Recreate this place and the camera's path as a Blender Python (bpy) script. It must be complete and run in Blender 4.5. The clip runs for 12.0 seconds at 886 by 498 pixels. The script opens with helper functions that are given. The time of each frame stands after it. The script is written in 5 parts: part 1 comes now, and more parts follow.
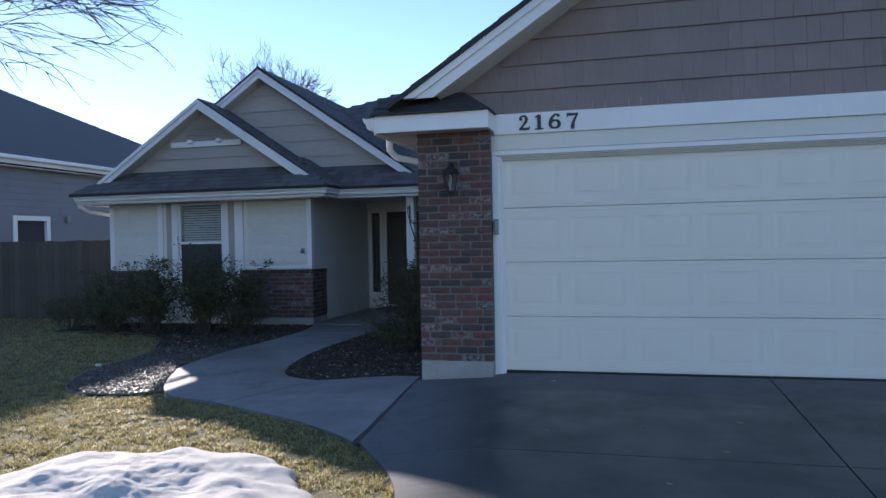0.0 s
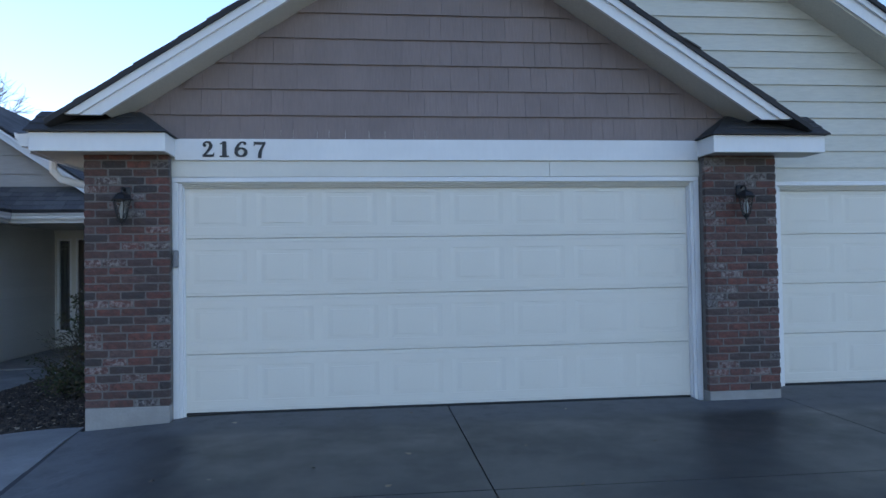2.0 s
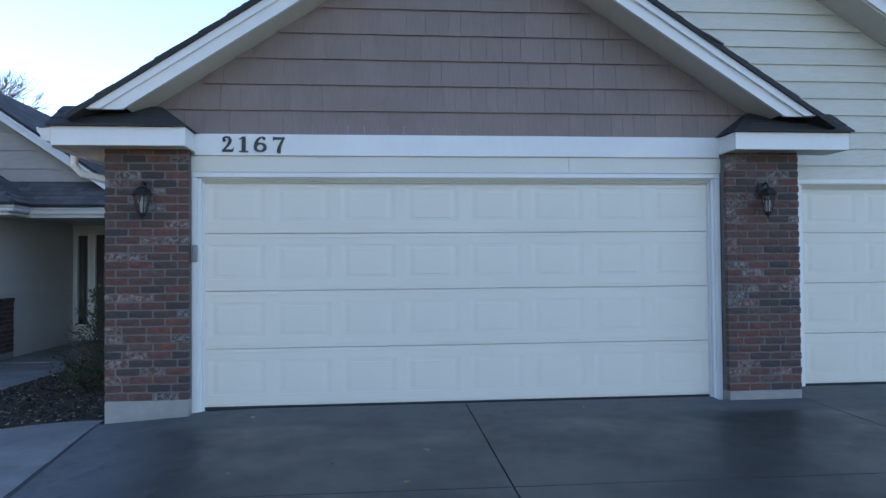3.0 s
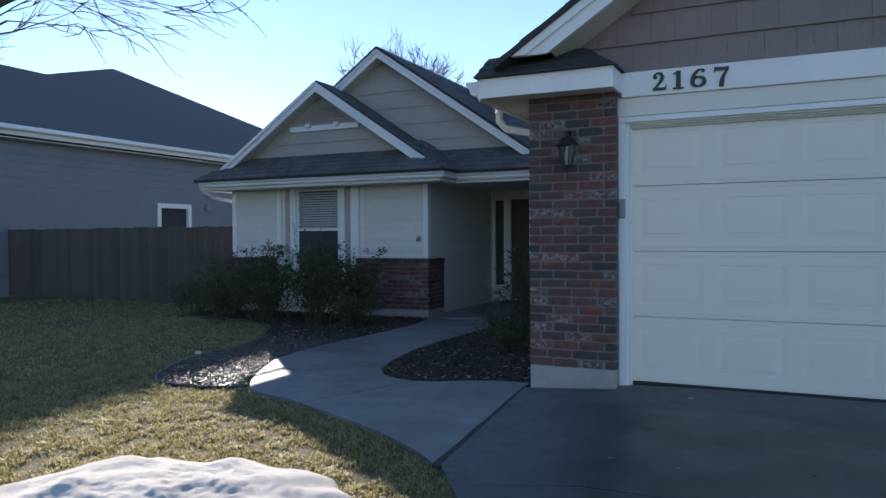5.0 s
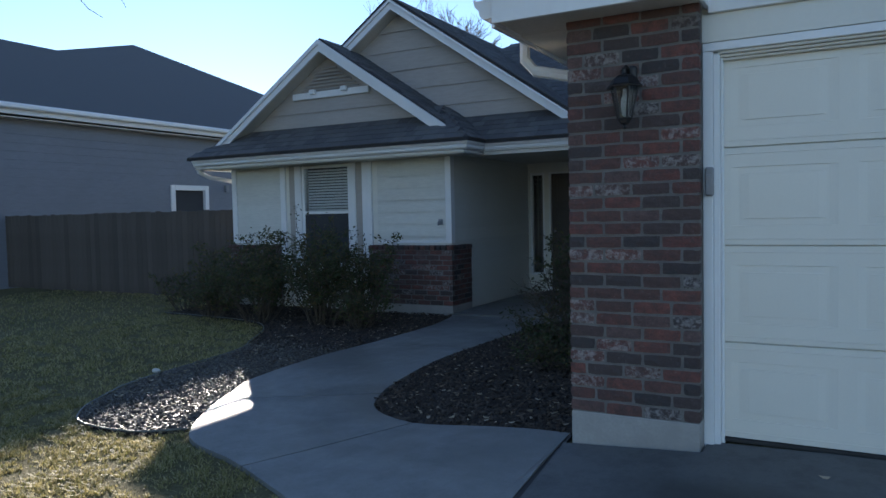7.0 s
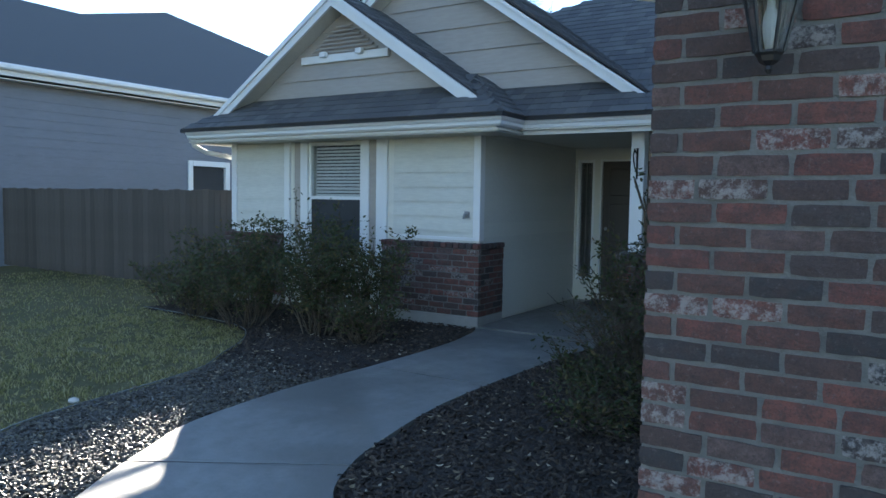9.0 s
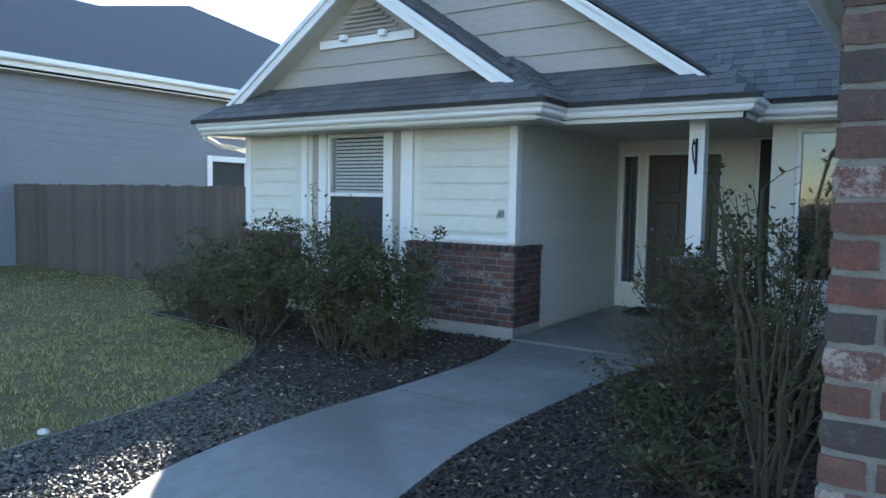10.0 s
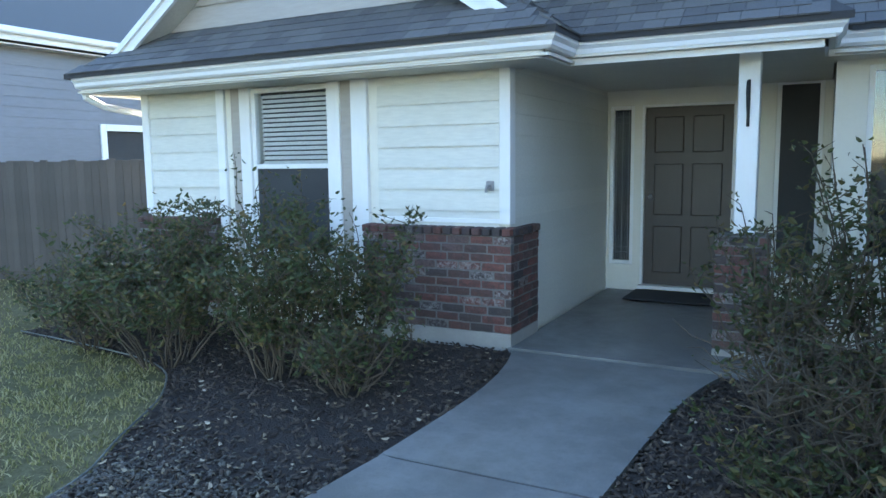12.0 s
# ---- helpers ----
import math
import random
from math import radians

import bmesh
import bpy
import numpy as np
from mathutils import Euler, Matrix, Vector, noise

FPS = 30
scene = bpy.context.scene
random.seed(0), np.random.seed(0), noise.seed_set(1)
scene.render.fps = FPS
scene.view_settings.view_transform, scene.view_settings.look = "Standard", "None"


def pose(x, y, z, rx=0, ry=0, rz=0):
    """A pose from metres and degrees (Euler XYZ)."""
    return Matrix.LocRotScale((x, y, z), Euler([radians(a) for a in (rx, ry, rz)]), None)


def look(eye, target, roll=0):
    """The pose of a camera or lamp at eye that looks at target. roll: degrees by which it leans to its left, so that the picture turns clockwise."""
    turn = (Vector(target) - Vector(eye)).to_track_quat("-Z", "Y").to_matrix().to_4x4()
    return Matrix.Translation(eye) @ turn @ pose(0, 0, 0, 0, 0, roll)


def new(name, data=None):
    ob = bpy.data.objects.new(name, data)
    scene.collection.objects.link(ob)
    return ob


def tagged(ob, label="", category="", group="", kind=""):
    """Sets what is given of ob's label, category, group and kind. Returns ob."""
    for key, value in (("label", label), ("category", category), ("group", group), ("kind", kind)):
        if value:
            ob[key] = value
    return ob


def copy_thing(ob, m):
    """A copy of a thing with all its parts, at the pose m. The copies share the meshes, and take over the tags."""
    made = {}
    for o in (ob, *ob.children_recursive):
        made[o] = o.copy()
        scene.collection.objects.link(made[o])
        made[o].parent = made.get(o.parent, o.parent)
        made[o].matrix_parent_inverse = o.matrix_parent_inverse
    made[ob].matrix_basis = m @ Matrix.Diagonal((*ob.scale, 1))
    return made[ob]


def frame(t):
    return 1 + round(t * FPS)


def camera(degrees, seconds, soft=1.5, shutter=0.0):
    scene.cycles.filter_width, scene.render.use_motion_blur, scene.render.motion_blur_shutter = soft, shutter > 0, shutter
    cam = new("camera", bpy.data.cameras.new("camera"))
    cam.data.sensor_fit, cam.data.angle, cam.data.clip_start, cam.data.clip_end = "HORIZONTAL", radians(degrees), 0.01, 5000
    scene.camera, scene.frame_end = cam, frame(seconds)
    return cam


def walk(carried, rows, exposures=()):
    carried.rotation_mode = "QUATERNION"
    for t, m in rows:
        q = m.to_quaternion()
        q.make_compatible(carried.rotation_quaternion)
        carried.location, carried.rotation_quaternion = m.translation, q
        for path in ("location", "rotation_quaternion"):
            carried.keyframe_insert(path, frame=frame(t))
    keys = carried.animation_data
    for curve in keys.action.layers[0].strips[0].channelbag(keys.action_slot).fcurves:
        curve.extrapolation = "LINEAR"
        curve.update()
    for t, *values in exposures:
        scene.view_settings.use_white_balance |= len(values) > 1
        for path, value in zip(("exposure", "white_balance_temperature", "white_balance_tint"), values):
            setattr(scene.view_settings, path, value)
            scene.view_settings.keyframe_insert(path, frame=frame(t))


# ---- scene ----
cam = camera(62.9, 12.0)
PATH = [
    (0, (0.376, -2.019, 1.299), (-0.115, -0.08, 1.276), -1.1),
    (0.5, (0.414, -1.972, 1.32), (0.024, -0.01, 1.309), -1.1),
    (1, (0.518, -1.893, 1.302), (0.302, 0.096, 1.314), -1.0),
    (1.5, (0.694, -1.819, 1.283), (0.707, 0.18, 1.323), -0.8),
    (2, (0.828, -1.813, 1.314), (1.048, 0.174, 1.363), -0.9),
    (2.5, (0.852, -1.804, 1.355), (1.169, 0.171, 1.393), -0.8),
    (3, (0.779, -1.786, 1.299), (0.964, 0.205, 1.343), -0.5),
    (3.5, (0.65, -1.712, 1.289), (0.522, 0.284, 1.312), -0.3),
    (3.7, (0.62, -1.688, 1.284), (0.344, 0.293, 1.297), -0.1),
    (5.3, (0.207, -0.745, 1.204), (-0.688, 1.043, 1.162), -0.5),
    (5.5, (0.125, -0.589, 1.206), (-0.788, 1.19, 1.16), -0.5),
    (6, (-0.016, -0.146, 1.204), (-0.95, 1.622, 1.149), -0.6),
    (6.5, (-0.117, 0.306, 1.264), (-1.055, 2.071, 1.199), -0.6),
    (6.7, (-0.159, 0.528, 1.273), (-1.112, 2.285, 1.192), -1.2),
    (8.5, (-0.781, 2.069, 1.297), (-1.799, 3.786, 1.163), 0.6),
    (9, (-0.92, 2.525, 1.349), (-1.98, 4.216, 1.212), 0.9),
    (9.5, (-1.187, 2.865, 1.368), (-2.282, 4.533, 1.231), 1.2),
    (10, (-1.431, 3.229, 1.348), (-2.55, 4.88, 1.202), 1.0),
    (10.5, (-1.724, 3.585, 1.356), (-2.849, 5.23, 1.195), 0.8),
    (11, (-2.127, 3.863, 1.383), (-3.225, 5.523, 1.189), 0.4),
    (11.5, (-2.472, 4.247, 1.378), (-3.507, 5.944, 1.157), -0.1),
    (12, (-2.836, 4.548, 1.369), (-3.763, 6.304, 1.13), -0.7),
]
walk(cam, [(t, look(eye, target, roll)) for t, eye, target, roll in PATH],
     [(0.0, 1.2, 6250, 21), (1.0, 1.2, 6150, 21), (1.5, 1.5, 6400, 21), (2.0, 1.6, 6450, 21), (2.5, 1.85, 6700, 20), (3.5, 1.65, 6450, 20),
      (5.5, 1.05, 6450, 17), (6.5, 1.05, 6450, 16), (8.5, 1.75, 6500, 9), (10.5, 2.9, 7000, 11), (12.0, 3.25, 6850, 10)])

# ---- world, sun ----
SUN_AZ, SUN_EL = -45.3, 16.2
world = bpy.data.worlds.new("sky")
scene.world = world
world.use_nodes = True
wn = world.node_tree
wn.nodes.clear()
sky = wn.nodes.new("ShaderNodeTexSky")
sky.sky_type = 'NISHITA'
sky.sun_disc = False
sky.sun_elevation = radians(SUN_EL)
sky.sun_rotation = radians(SUN_AZ)
sky.altitude = 800
sky.air_density, sky.dust_density, sky.ozone_density = 1.0, 0.03, 3.0
bg = wn.nodes.new("ShaderNodeBackground")
bg.inputs[1].default_value = 0.115
wout = wn.nodes.new("ShaderNodeOutputWorld")
wn.links.new(sky.outputs[0], bg.inputs[0])
wn.links.new(bg.outputs[0], wout.inputs[0])
sun_data = bpy.data.lights.new("sun", 'SUN')
sun_data.energy, sun_data.angle, sun_data.color = 5.0, radians(0.55), (1.0, 0.93, 0.82)
sun = new("sun", sun_data)
az, el = radians(SUN_AZ), radians(SUN_EL)
SUN_DIR = Vector((math.sin(az) * math.cos(el), math.cos(az) * math.cos(el), math.sin(el)))
sun.matrix_world = look(tuple(SUN_DIR * 60), (0, 0, 0))


# ---- materials ----
class Nodes:
    """A small builder for node materials."""

    def __init__(self, name):
        self.m = bpy.data.materials.new(name)
        self.m.use_nodes = True
        self.t = self.m.node_tree
        self.b = self.t.nodes["Principled BSDF"]
        self.coord = self.t.nodes.new("ShaderNodeTexCoord").outputs["Object"]

    def put(self, kind, **values):
        n = self.t.nodes.new(kind)
        for k, v in values.items():
            n.inputs[k].default_value = v
        return n

    def link(self, a, b):
        self.t.links.new(a, b)

    def noise(self, scale, detail=4.0, rough=0.6, stretch=None):
        n = self.put("ShaderNodeTexNoise", Scale=scale, Detail=detail, Roughness=rough)
        src = self.coord
        if stretch:
            mp = self.put("ShaderNodeMapping")
            mp.inputs["Scale"].default_value = stretch
            self.link(src, mp.inputs[0])
            src = mp.outputs[0]
        self.link(src, n.inputs["Vector"])
        return n.outputs["Fac"]

    def ramp(self, fac, stops):
        r = self.t.nodes.new("ShaderNodeValToRGB")
        e = r.color_ramp.elements
        while len(e) < len(stops):
            e.new(0.5)
        for s, (p, c) in zip(e, stops):
            s.position = p
            s.color = (*c, 1) if not isinstance(c, (int, float)) else (c, c, c, 1)
        self.link(fac, r.inputs[0])
        return r.outputs[0]

    def mix(self, fac, a, b, mode='MIX'):
        n = self.t.nodes.new("ShaderNodeMix")
        n.data_type, n.blend_type = 'RGBA', mode
        for sock, v in ((n.inputs[0], fac), (n.inputs[6], a), (n.inputs[7], b)):
            if isinstance(v, (int, float)):
                sock.default_value = v
            elif isinstance(v, tuple):
                sock.default_value = (*v, 1)
            else:
                self.link(v, sock)
        return n.outputs[2]

    def bump(self, height, strength, dist=0.01):
        n = self.put("ShaderNodeBump", Strength=strength, Distance=dist)
        self.link(height, n.inputs["Height"])
        self.link(n.outputs[0], self.b.inputs["Normal"])

    def base(self, col, rough=None, metal=0.0, spec=None):
        if isinstance(col, tuple):
            self.b.inputs["Base Color"].default_value = (*col, 1)
        else:
            self.link(col, self.b.inputs["Base Color"])
        if isinstance(rough, (int, float)):
            self.b.inputs["Roughness"].default_value = rough
        elif rough is not None:
            self.link(rough, self.b.inputs["Roughness"])
        self.b.inputs["Metallic"].default_value = metal
        if spec is not None:
            self.b.inputs["Specular IOR Level"].default_value = spec
        return self.m


def surface(name, c1, c2, big=1.5, small=40.0, rough=0.6, bump=0.15, dist=0.004, metal=0.0, stretch=None, vary=0.0, spec=None, grain=0.5):
    """Two colours mixed by large stains and fine grain, with fine relief."""
    n = Nodes(name)
    a, b = n.noise(big, 5), n.noise(small, 4, stretch=stretch)
    f = n.ramp(a, [(0.35, 0.0), (0.65, 1.0)])
    col = n.mix(f, c1, c2)
    col = n.mix(n.ramp(b, [(0.35, 0.0), (0.7, grain)]), col, tuple(v * 0.75 for v in c1))
    if vary:
        info = n.t.nodes.new("ShaderNodeObjectInfo").outputs["Random"]
        col = n.mix(1.0, col, n.ramp(info, [(0.0, 1 - vary), (1.0, 1 + vary * 0.3)]), 'MULTIPLY')
    n.bump(b, bump, dist)
    return n.base(col, rough, metal, spec)


def brick_material():
    n = Nodes("brick")
    n.coord = n.t.nodes.new("ShaderNodeNewGeometry").outputs["Position"]
    info = n.t.nodes.new("ShaderNodeObjectInfo").outputs["Random"]
    col = n.ramp(info, [(0.0, (0.042, 0.040, 0.042)), (0.22, (0.078, 0.060, 0.057)), (0.38, (0.125, 0.062, 0.05)), (0.58, (0.175, 0.066, 0.054)),
                        (0.76, (0.225, 0.082, 0.062)), (0.9, (0.15, 0.072, 0.06)), (1.0, (0.16, 0.11, 0.10))])
    col = n.mix(n.ramp(n.noise(18, 7, 0.75), [(0.40, 0.0), (0.62, 0.75)]), col, (0.070, 0.045, 0.042))
    col = n.mix(n.ramp(n.noise(110, 5, 0.8), [(0.48, 0.0), (0.66, 0.6)]), col, (0.038, 0.030, 0.030))
    col = n.mix(n.ramp(n.noise(45, 6, 0.8), [(0.56, 0.0), (0.72, 0.5)]), col, (0.24, 0.20, 0.18))
    # Old whitewash left on some bricks.
    pick = n.t.nodes.new("ShaderNodeTexWhiteNoise")
    pick.noise_dimensions = '1D'
    n.link(info, pick.inputs["W"])
    chosen = n.ramp(pick.outputs["Value"], [(0.80, 0.0), (0.84, 1.0)])
    white = n.ramp(n.noise(30, 7, 0.8), [(0.46, 0.0), (0.58, 0.6)])
    col = n.mix(n.mix(1.0, white, chosen, 'MULTIPLY'), col, (0.40, 0.37, 0.35))
    n.bump(n.noise(70, 7, 0.75), 0.9, 0.008)
    return n.base(col, 0.85)


def concrete_material(name, tint, wet=0.5):
    n = Nodes(name)
    stain = n.ramp(n.noise(0.8, 9, 0.66), [(0.45, 0.0), (0.56, 1.0)])
    col = n.mix(stain, tint, tuple(v * wet for v in tint))
    col = n.mix(n.ramp(n.noise(2.6, 9, 0.78), [(0.44, 0.0), (0.62, 0.7)]), col, tuple(v * 0.66 for v in tint))
    col = n.mix(n.ramp(n.noise(38, 5, 0.75), [(0.50, 0.0), (0.72, 0.45)]), col, tuple(v * 0.55 for v in tint))
    col = n.mix(n.ramp(n.noise(210, 2), [(0.52, 0.0), (0.75, 0.4)]), col, tuple(v * 1.5 for v in tint))
    n.bump(n.noise(240, 3), 0.35, 0.002)
    damp = n.ramp(n.noise(0.7, 7, 0.62), [(0.40, 0.66), (0.60, 0.36)])
    return n.base(col, damp)


def damp_drive_material():
    """Concrete still damp from melt water, dried under the eaves and along the walk."""
    n = Nodes("driveway_concrete")
    n.coord = n.t.nodes.new("ShaderNodeNewGeometry").outputs["Position"]
    axes = n.t.nodes.new("ShaderNodeSeparateXYZ")
    n.link(n.coord, axes.inputs[0])

    def slide(value, a, b, wander, scale):
        add = n.t.nodes.new("ShaderNodeMath")
        add.operation = 'MULTIPLY_ADD'
        n.link(n.noise(scale, 6, 0.65), add.inputs[0])
        add.inputs[1].default_value = wander
        n.link(value, add.inputs[2])
        span = n.put("ShaderNodeMapRange")
        span.interpolation_type = 'SMOOTHSTEP'
        span.inputs[1].default_value, span.inputs[2].default_value = a + wander / 2, b + wander / 2
        n.link(add.outputs[0], span.inputs[0])
        return span.outputs[0]

    eaves = slide(axes.outputs[1], 4.22, 4.55, 0.30, 1.1)
    verge = slide(axes.outputs[0], -0.45, -1.35, 0.5, 0.9)
    drip = n.mix(1.0, slide(axes.outputs[1], 3.3, 4.2, 0.6, 0.8), n.mix(1.0, (1.0, 1.0, 1.0), eaves, 'SUBTRACT'), 'MULTIPLY')
    dry = n.mix(1.0, eaves, verge, 'LIGHTEN')
    col = n.mix(n.ramp(n.noise(0.9, 8, 0.65), [(0.38, 0.0), (0.62, 1.0)]), (0.060, 0.064, 0.058), (0.042, 0.046, 0.043))
    col = n.mix(n.ramp(drip, [(0.0, 0.0), (1.0, 0.55)]), col, (0.026, 0.029, 0.029))
    col = n.mix(dry, col, (0.135, 0.135, 0.130))
    col = n.mix(n.ramp(n.noise(3.2, 9, 0.78), [(0.46, 0.0), (0.66, 0.5)]), col, (0.052, 0.053, 0.050))
    col = n.mix(n.ramp(n.noise(38, 5, 0.75), [(0.52, 0.0), (0.74, 0.4)]), col, (0.06, 0.06, 0.058))
    col = n.mix(n.ramp(n.noise(210, 2), [(0.54, 0.0), (0.76, 0.35)]), col, (0.19, 0.19, 0.18))
    n.bump(n.noise(240, 3), 0.3, 0.002)
    return n.base(col, n.mix(dry, n.ramp(n.noise(1.3, 7, 0.65), [(0.38, 0.32), (0.62, 0.50)]), (0.75, 0.75, 0.75)), 0.0, 0.3)


def glass_material(name, tint, rough=0.03):
    n = Nodes(name)
    n.b.inputs["Transmission Weight"].default_value = 1.0
    n.b.inputs["IOR"].default_value = 1.45
    return n.base(tint, rough)


M = {
    "brick": brick_material(),
    "mortar": surface("mortar", (0.21, 0.20, 0.185), (0.13, 0.125, 0.118), 9, 120, 0.95, 1.0, 0.008, grain=0.8),
    "footing": surface("footing_concrete", (0.36, 0.35, 0.33), (0.28, 0.27, 0.255), 4, 60, 0.85, 0.4),
    "driveway": damp_drive_material(),
    "walkway": concrete_material("walkway_concrete", (0.215, 0.212, 0.20), 0.70),
    "white": surface("white_trim_paint", (0.80, 0.80, 0.79), (0.74, 0.74, 0.73), 1.3, 30, 0.45, 0.05, stretch=(1, 1, 0.2), grain=0.12),
    "cream": surface("cream_paint", (0.72, 0.70, 0.63), (0.68, 0.66, 0.59), 1.0, 30, 0.5, 0.05, grain=0.12),
    "door_cream": surface("garage_door_paint", (0.73, 0.70, 0.62), (0.69, 0.66, 0.58), 0.8, 70, 0.42, 0.02, 0.002, grain=0.08),
    "siding": surface("cream_siding_paint", (0.66, 0.64, 0.55), (0.61, 0.59, 0.51), 0.9, 50, 0.55, 0.2, 0.002, stretch=(0.15, 1, 1), vary=0.05),
    "wing_siding": surface("pale_siding_paint", (0.70, 0.69, 0.63), (0.65, 0.64, 0.58), 0.9, 50, 0.55, 0.2, 0.002, stretch=(0.15, 1, 1), vary=0.05),
    "taupe": surface("taupe_gable_paint", (0.42, 0.38, 0.34), (0.38, 0.345, 0.31), 0.9, 40, 0.6, 0.2, 0.002, stretch=(0.15, 1, 1), vary=0.04),
    "shake": surface("taupe_shake_paint", (0.275, 0.215, 0.20), (0.24, 0.188, 0.175), 2.0, 55, 0.75, 0.8, 0.004, stretch=(1, 1, 0.10), vary=0.07),
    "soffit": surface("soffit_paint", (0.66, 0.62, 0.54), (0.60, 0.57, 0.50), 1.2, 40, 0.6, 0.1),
    "shingle_dark": surface("black_asphalt_shingle", (0.035, 0.035, 0.038), (0.055, 0.053, 0.052), 1.2, 150, 0.9, 0.6, 0.004),
    "black": surface("black_cast_metal", (0.018, 0.018, 0.02), (0.03, 0.028, 0.027), 8, 80, 0.45, 0.25, 0.002, 0.3),
    "digit": surface("black_digit_paint", (0.012, 0.012, 0.014), (0.02, 0.02, 0.022), 8, 80, 0.4, 0.1, 0.002),
    "lamp_glass": glass_material("seeded_lamp_glass", (0.86, 0.9, 0.9), 0.12),
    "frosted": surface("frosted_bulb", (0.7, 0.7, 0.68), (0.64, 0.64, 0.62), 5, 50, 0.4, 0.05),
    "window_glass": glass_material("window_glass", (0.92, 0.95, 0.96)),
    # Near-black colour holding the shade of unlit rooms; the doormat shares it.
    "room_shade_and_mat": surface("room_shade_and_mat_black", (0.035, 0.036, 0.04), (0.025, 0.026, 0.03), 1, 10, 0.8, 0.05),
    "blind": surface("white_blind", (0.62, 0.62, 0.60), (0.56, 0.56, 0.54), 2, 40, 0.6, 0.05),
    "screen": surface("dark_screen_and_glare_cover", (0.05, 0.052, 0.055), (0.04, 0.042, 0.045), 2, 300, 0.85, 0.3),
    "front_door": surface("dark_brown_door", (0.055, 0.042, 0.036), (0.042, 0.032, 0.028), 1.5, 60, 0.45, 0.25, 0.002, stretch=(1, 1, 0.08)),
    "grey_plastic": surface("grey_plastic", (0.28, 0.28, 0.285), (0.24, 0.24, 0.245), 6, 60, 0.5, 0.05),
    "rubber": surface("black_rubber", (0.02, 0.02, 0.02), (0.03, 0.03, 0.03), 6, 60, 0.7, 0.1),
    "neighbour_siding": surface("slate_blue_siding", (0.20, 0.215, 0.25), (0.17, 0.185, 0.215), 0.6, 30, 0.65, 0.15, stretch=(1, 0.15, 1)),
    "fence": surface("weathered_fence_wood", (0.12, 0.10, 0.085), (0.085, 0.07, 0.06), 1.2, 30, 0.85, 0.5, stretch=(1, 1, 0.08), vary=0.25),
    "bark": surface("grey_bark", (0.13, 0.105, 0.085), (0.08, 0.066, 0.055), 3, 45, 0.9, 0.7, 0.01),
    "cane": surface("rose_cane_bark", (0.10, 0.072, 0.05), (0.06, 0.05, 0.032), 6, 60, 0.8, 0.4),
    "soil": surface("dark_bark_mulch", (0.05, 0.036, 0.027), (0.03, 0.024, 0.02), 2.5, 45, 0.95, 1.0, 0.03),
    "edging": surface("grey_metal_edging", (0.16, 0.17, 0.15), (0.10, 0.105, 0.095), 6, 60, 0.38, 0.2),
}


def roof_material():
    n = Nodes("asphalt_shingle")
    isl = n.t.nodes.new("ShaderNodeNewGeometry").outputs["Random Per Island"]
    col = n.ramp(isl, [(0.0, (0.055, 0.055, 0.058)), (0.5, (0.082, 0.08, 0.08)), (1.0, (0.115, 0.112, 0.108))])
    col = n.mix(n.ramp(n.noise(180, 3), [(0.4, 0.0), (0.7, 0.6)]), col, (0.16, 0.155, 0.15))
    n.bump(n.noise(240, 3), 0.7, 0.003)
    return n.base(col, 0.88)


def island_material(name, stops, rough, grain, bump=0.4, spec=None, trans=0.0):
    n = Nodes(name)
    isl = n.t.nodes.new("ShaderNodeNewGeometry").outputs["Random Per Island"]
    col = n.ramp(isl, stops)
    col = n.mix(n.ramp(n.noise(grain, 4), [(0.3, 0.0), (0.8, 0.5)]), col, tuple(v * 0.6 for v in stops[0][1]))
    n.bump(n.noise(grain, 4), bump, 0.003)
    if trans:
        n.b.inputs["Subsurface Weight"].default_value = 0.0
        tr = n.put("ShaderNodeBsdfTranslucent")
        n.link(col, tr.inputs[0])
        mx = n.put("ShaderNodeMixShader")
        mx.inputs[0].default_value = trans
        out = n.t.nodes["Material Output"]
        n.link(n.b.outputs[0], mx.inputs[1])
        n.link(tr.outputs[0], mx.inputs[2])
        n.link(mx.outputs[0], out.inputs[0])
    return n.base(col, rough, 0.0, spec)


M["roof"] = roof_material()
M["pebble"] = island_material("damp_bark_flake", [(0.0, (0.035, 0.030, 0.022)), (0.5, (0.075, 0.062, 0.045)), (0.85, (0.13, 0.11, 0.08)), (1.0, (0.24, 0.20, 0.13))], 0.48, 60)
M["chip"] = island_material("bark_chip", [(0.0, (0.025, 0.018, 0.014)), (0.6, (0.06, 0.042, 0.03)), (1.0, (0.12, 0.09, 0.065))], 0.85, 60)
M["grass"] = island_material("winter_grass", [(0.0, (0.16, 0.17, 0.055)), (0.3, (0.38, 0.33, 0.12)), (0.65, (0.56, 0.47, 0.21)), (1.0, (0.70, 0.60, 0.34))], 0.55, 20, 0.1, 0.4, 0.5)
M["leaf"] = island_material("shrub_leaf", [(0.0, (0.045, 0.06, 0.022)), (0.6, (0.07, 0.09, 0.03)), (0.85, (0.13, 0.11, 0.04)), (1.0, (0.20, 0.14, 0.06))], 0.5, 30, 0.2, 0.4, 0.3)
M["dead_leaf"] = island_material("fallen_leaf", [(0.0, (0.14, 0.10, 0.06)), (0.5, (0.28, 0.22, 0.14)), (1.0, (0.46, 0.40, 0.30))], 0.7, 30, 0.2)


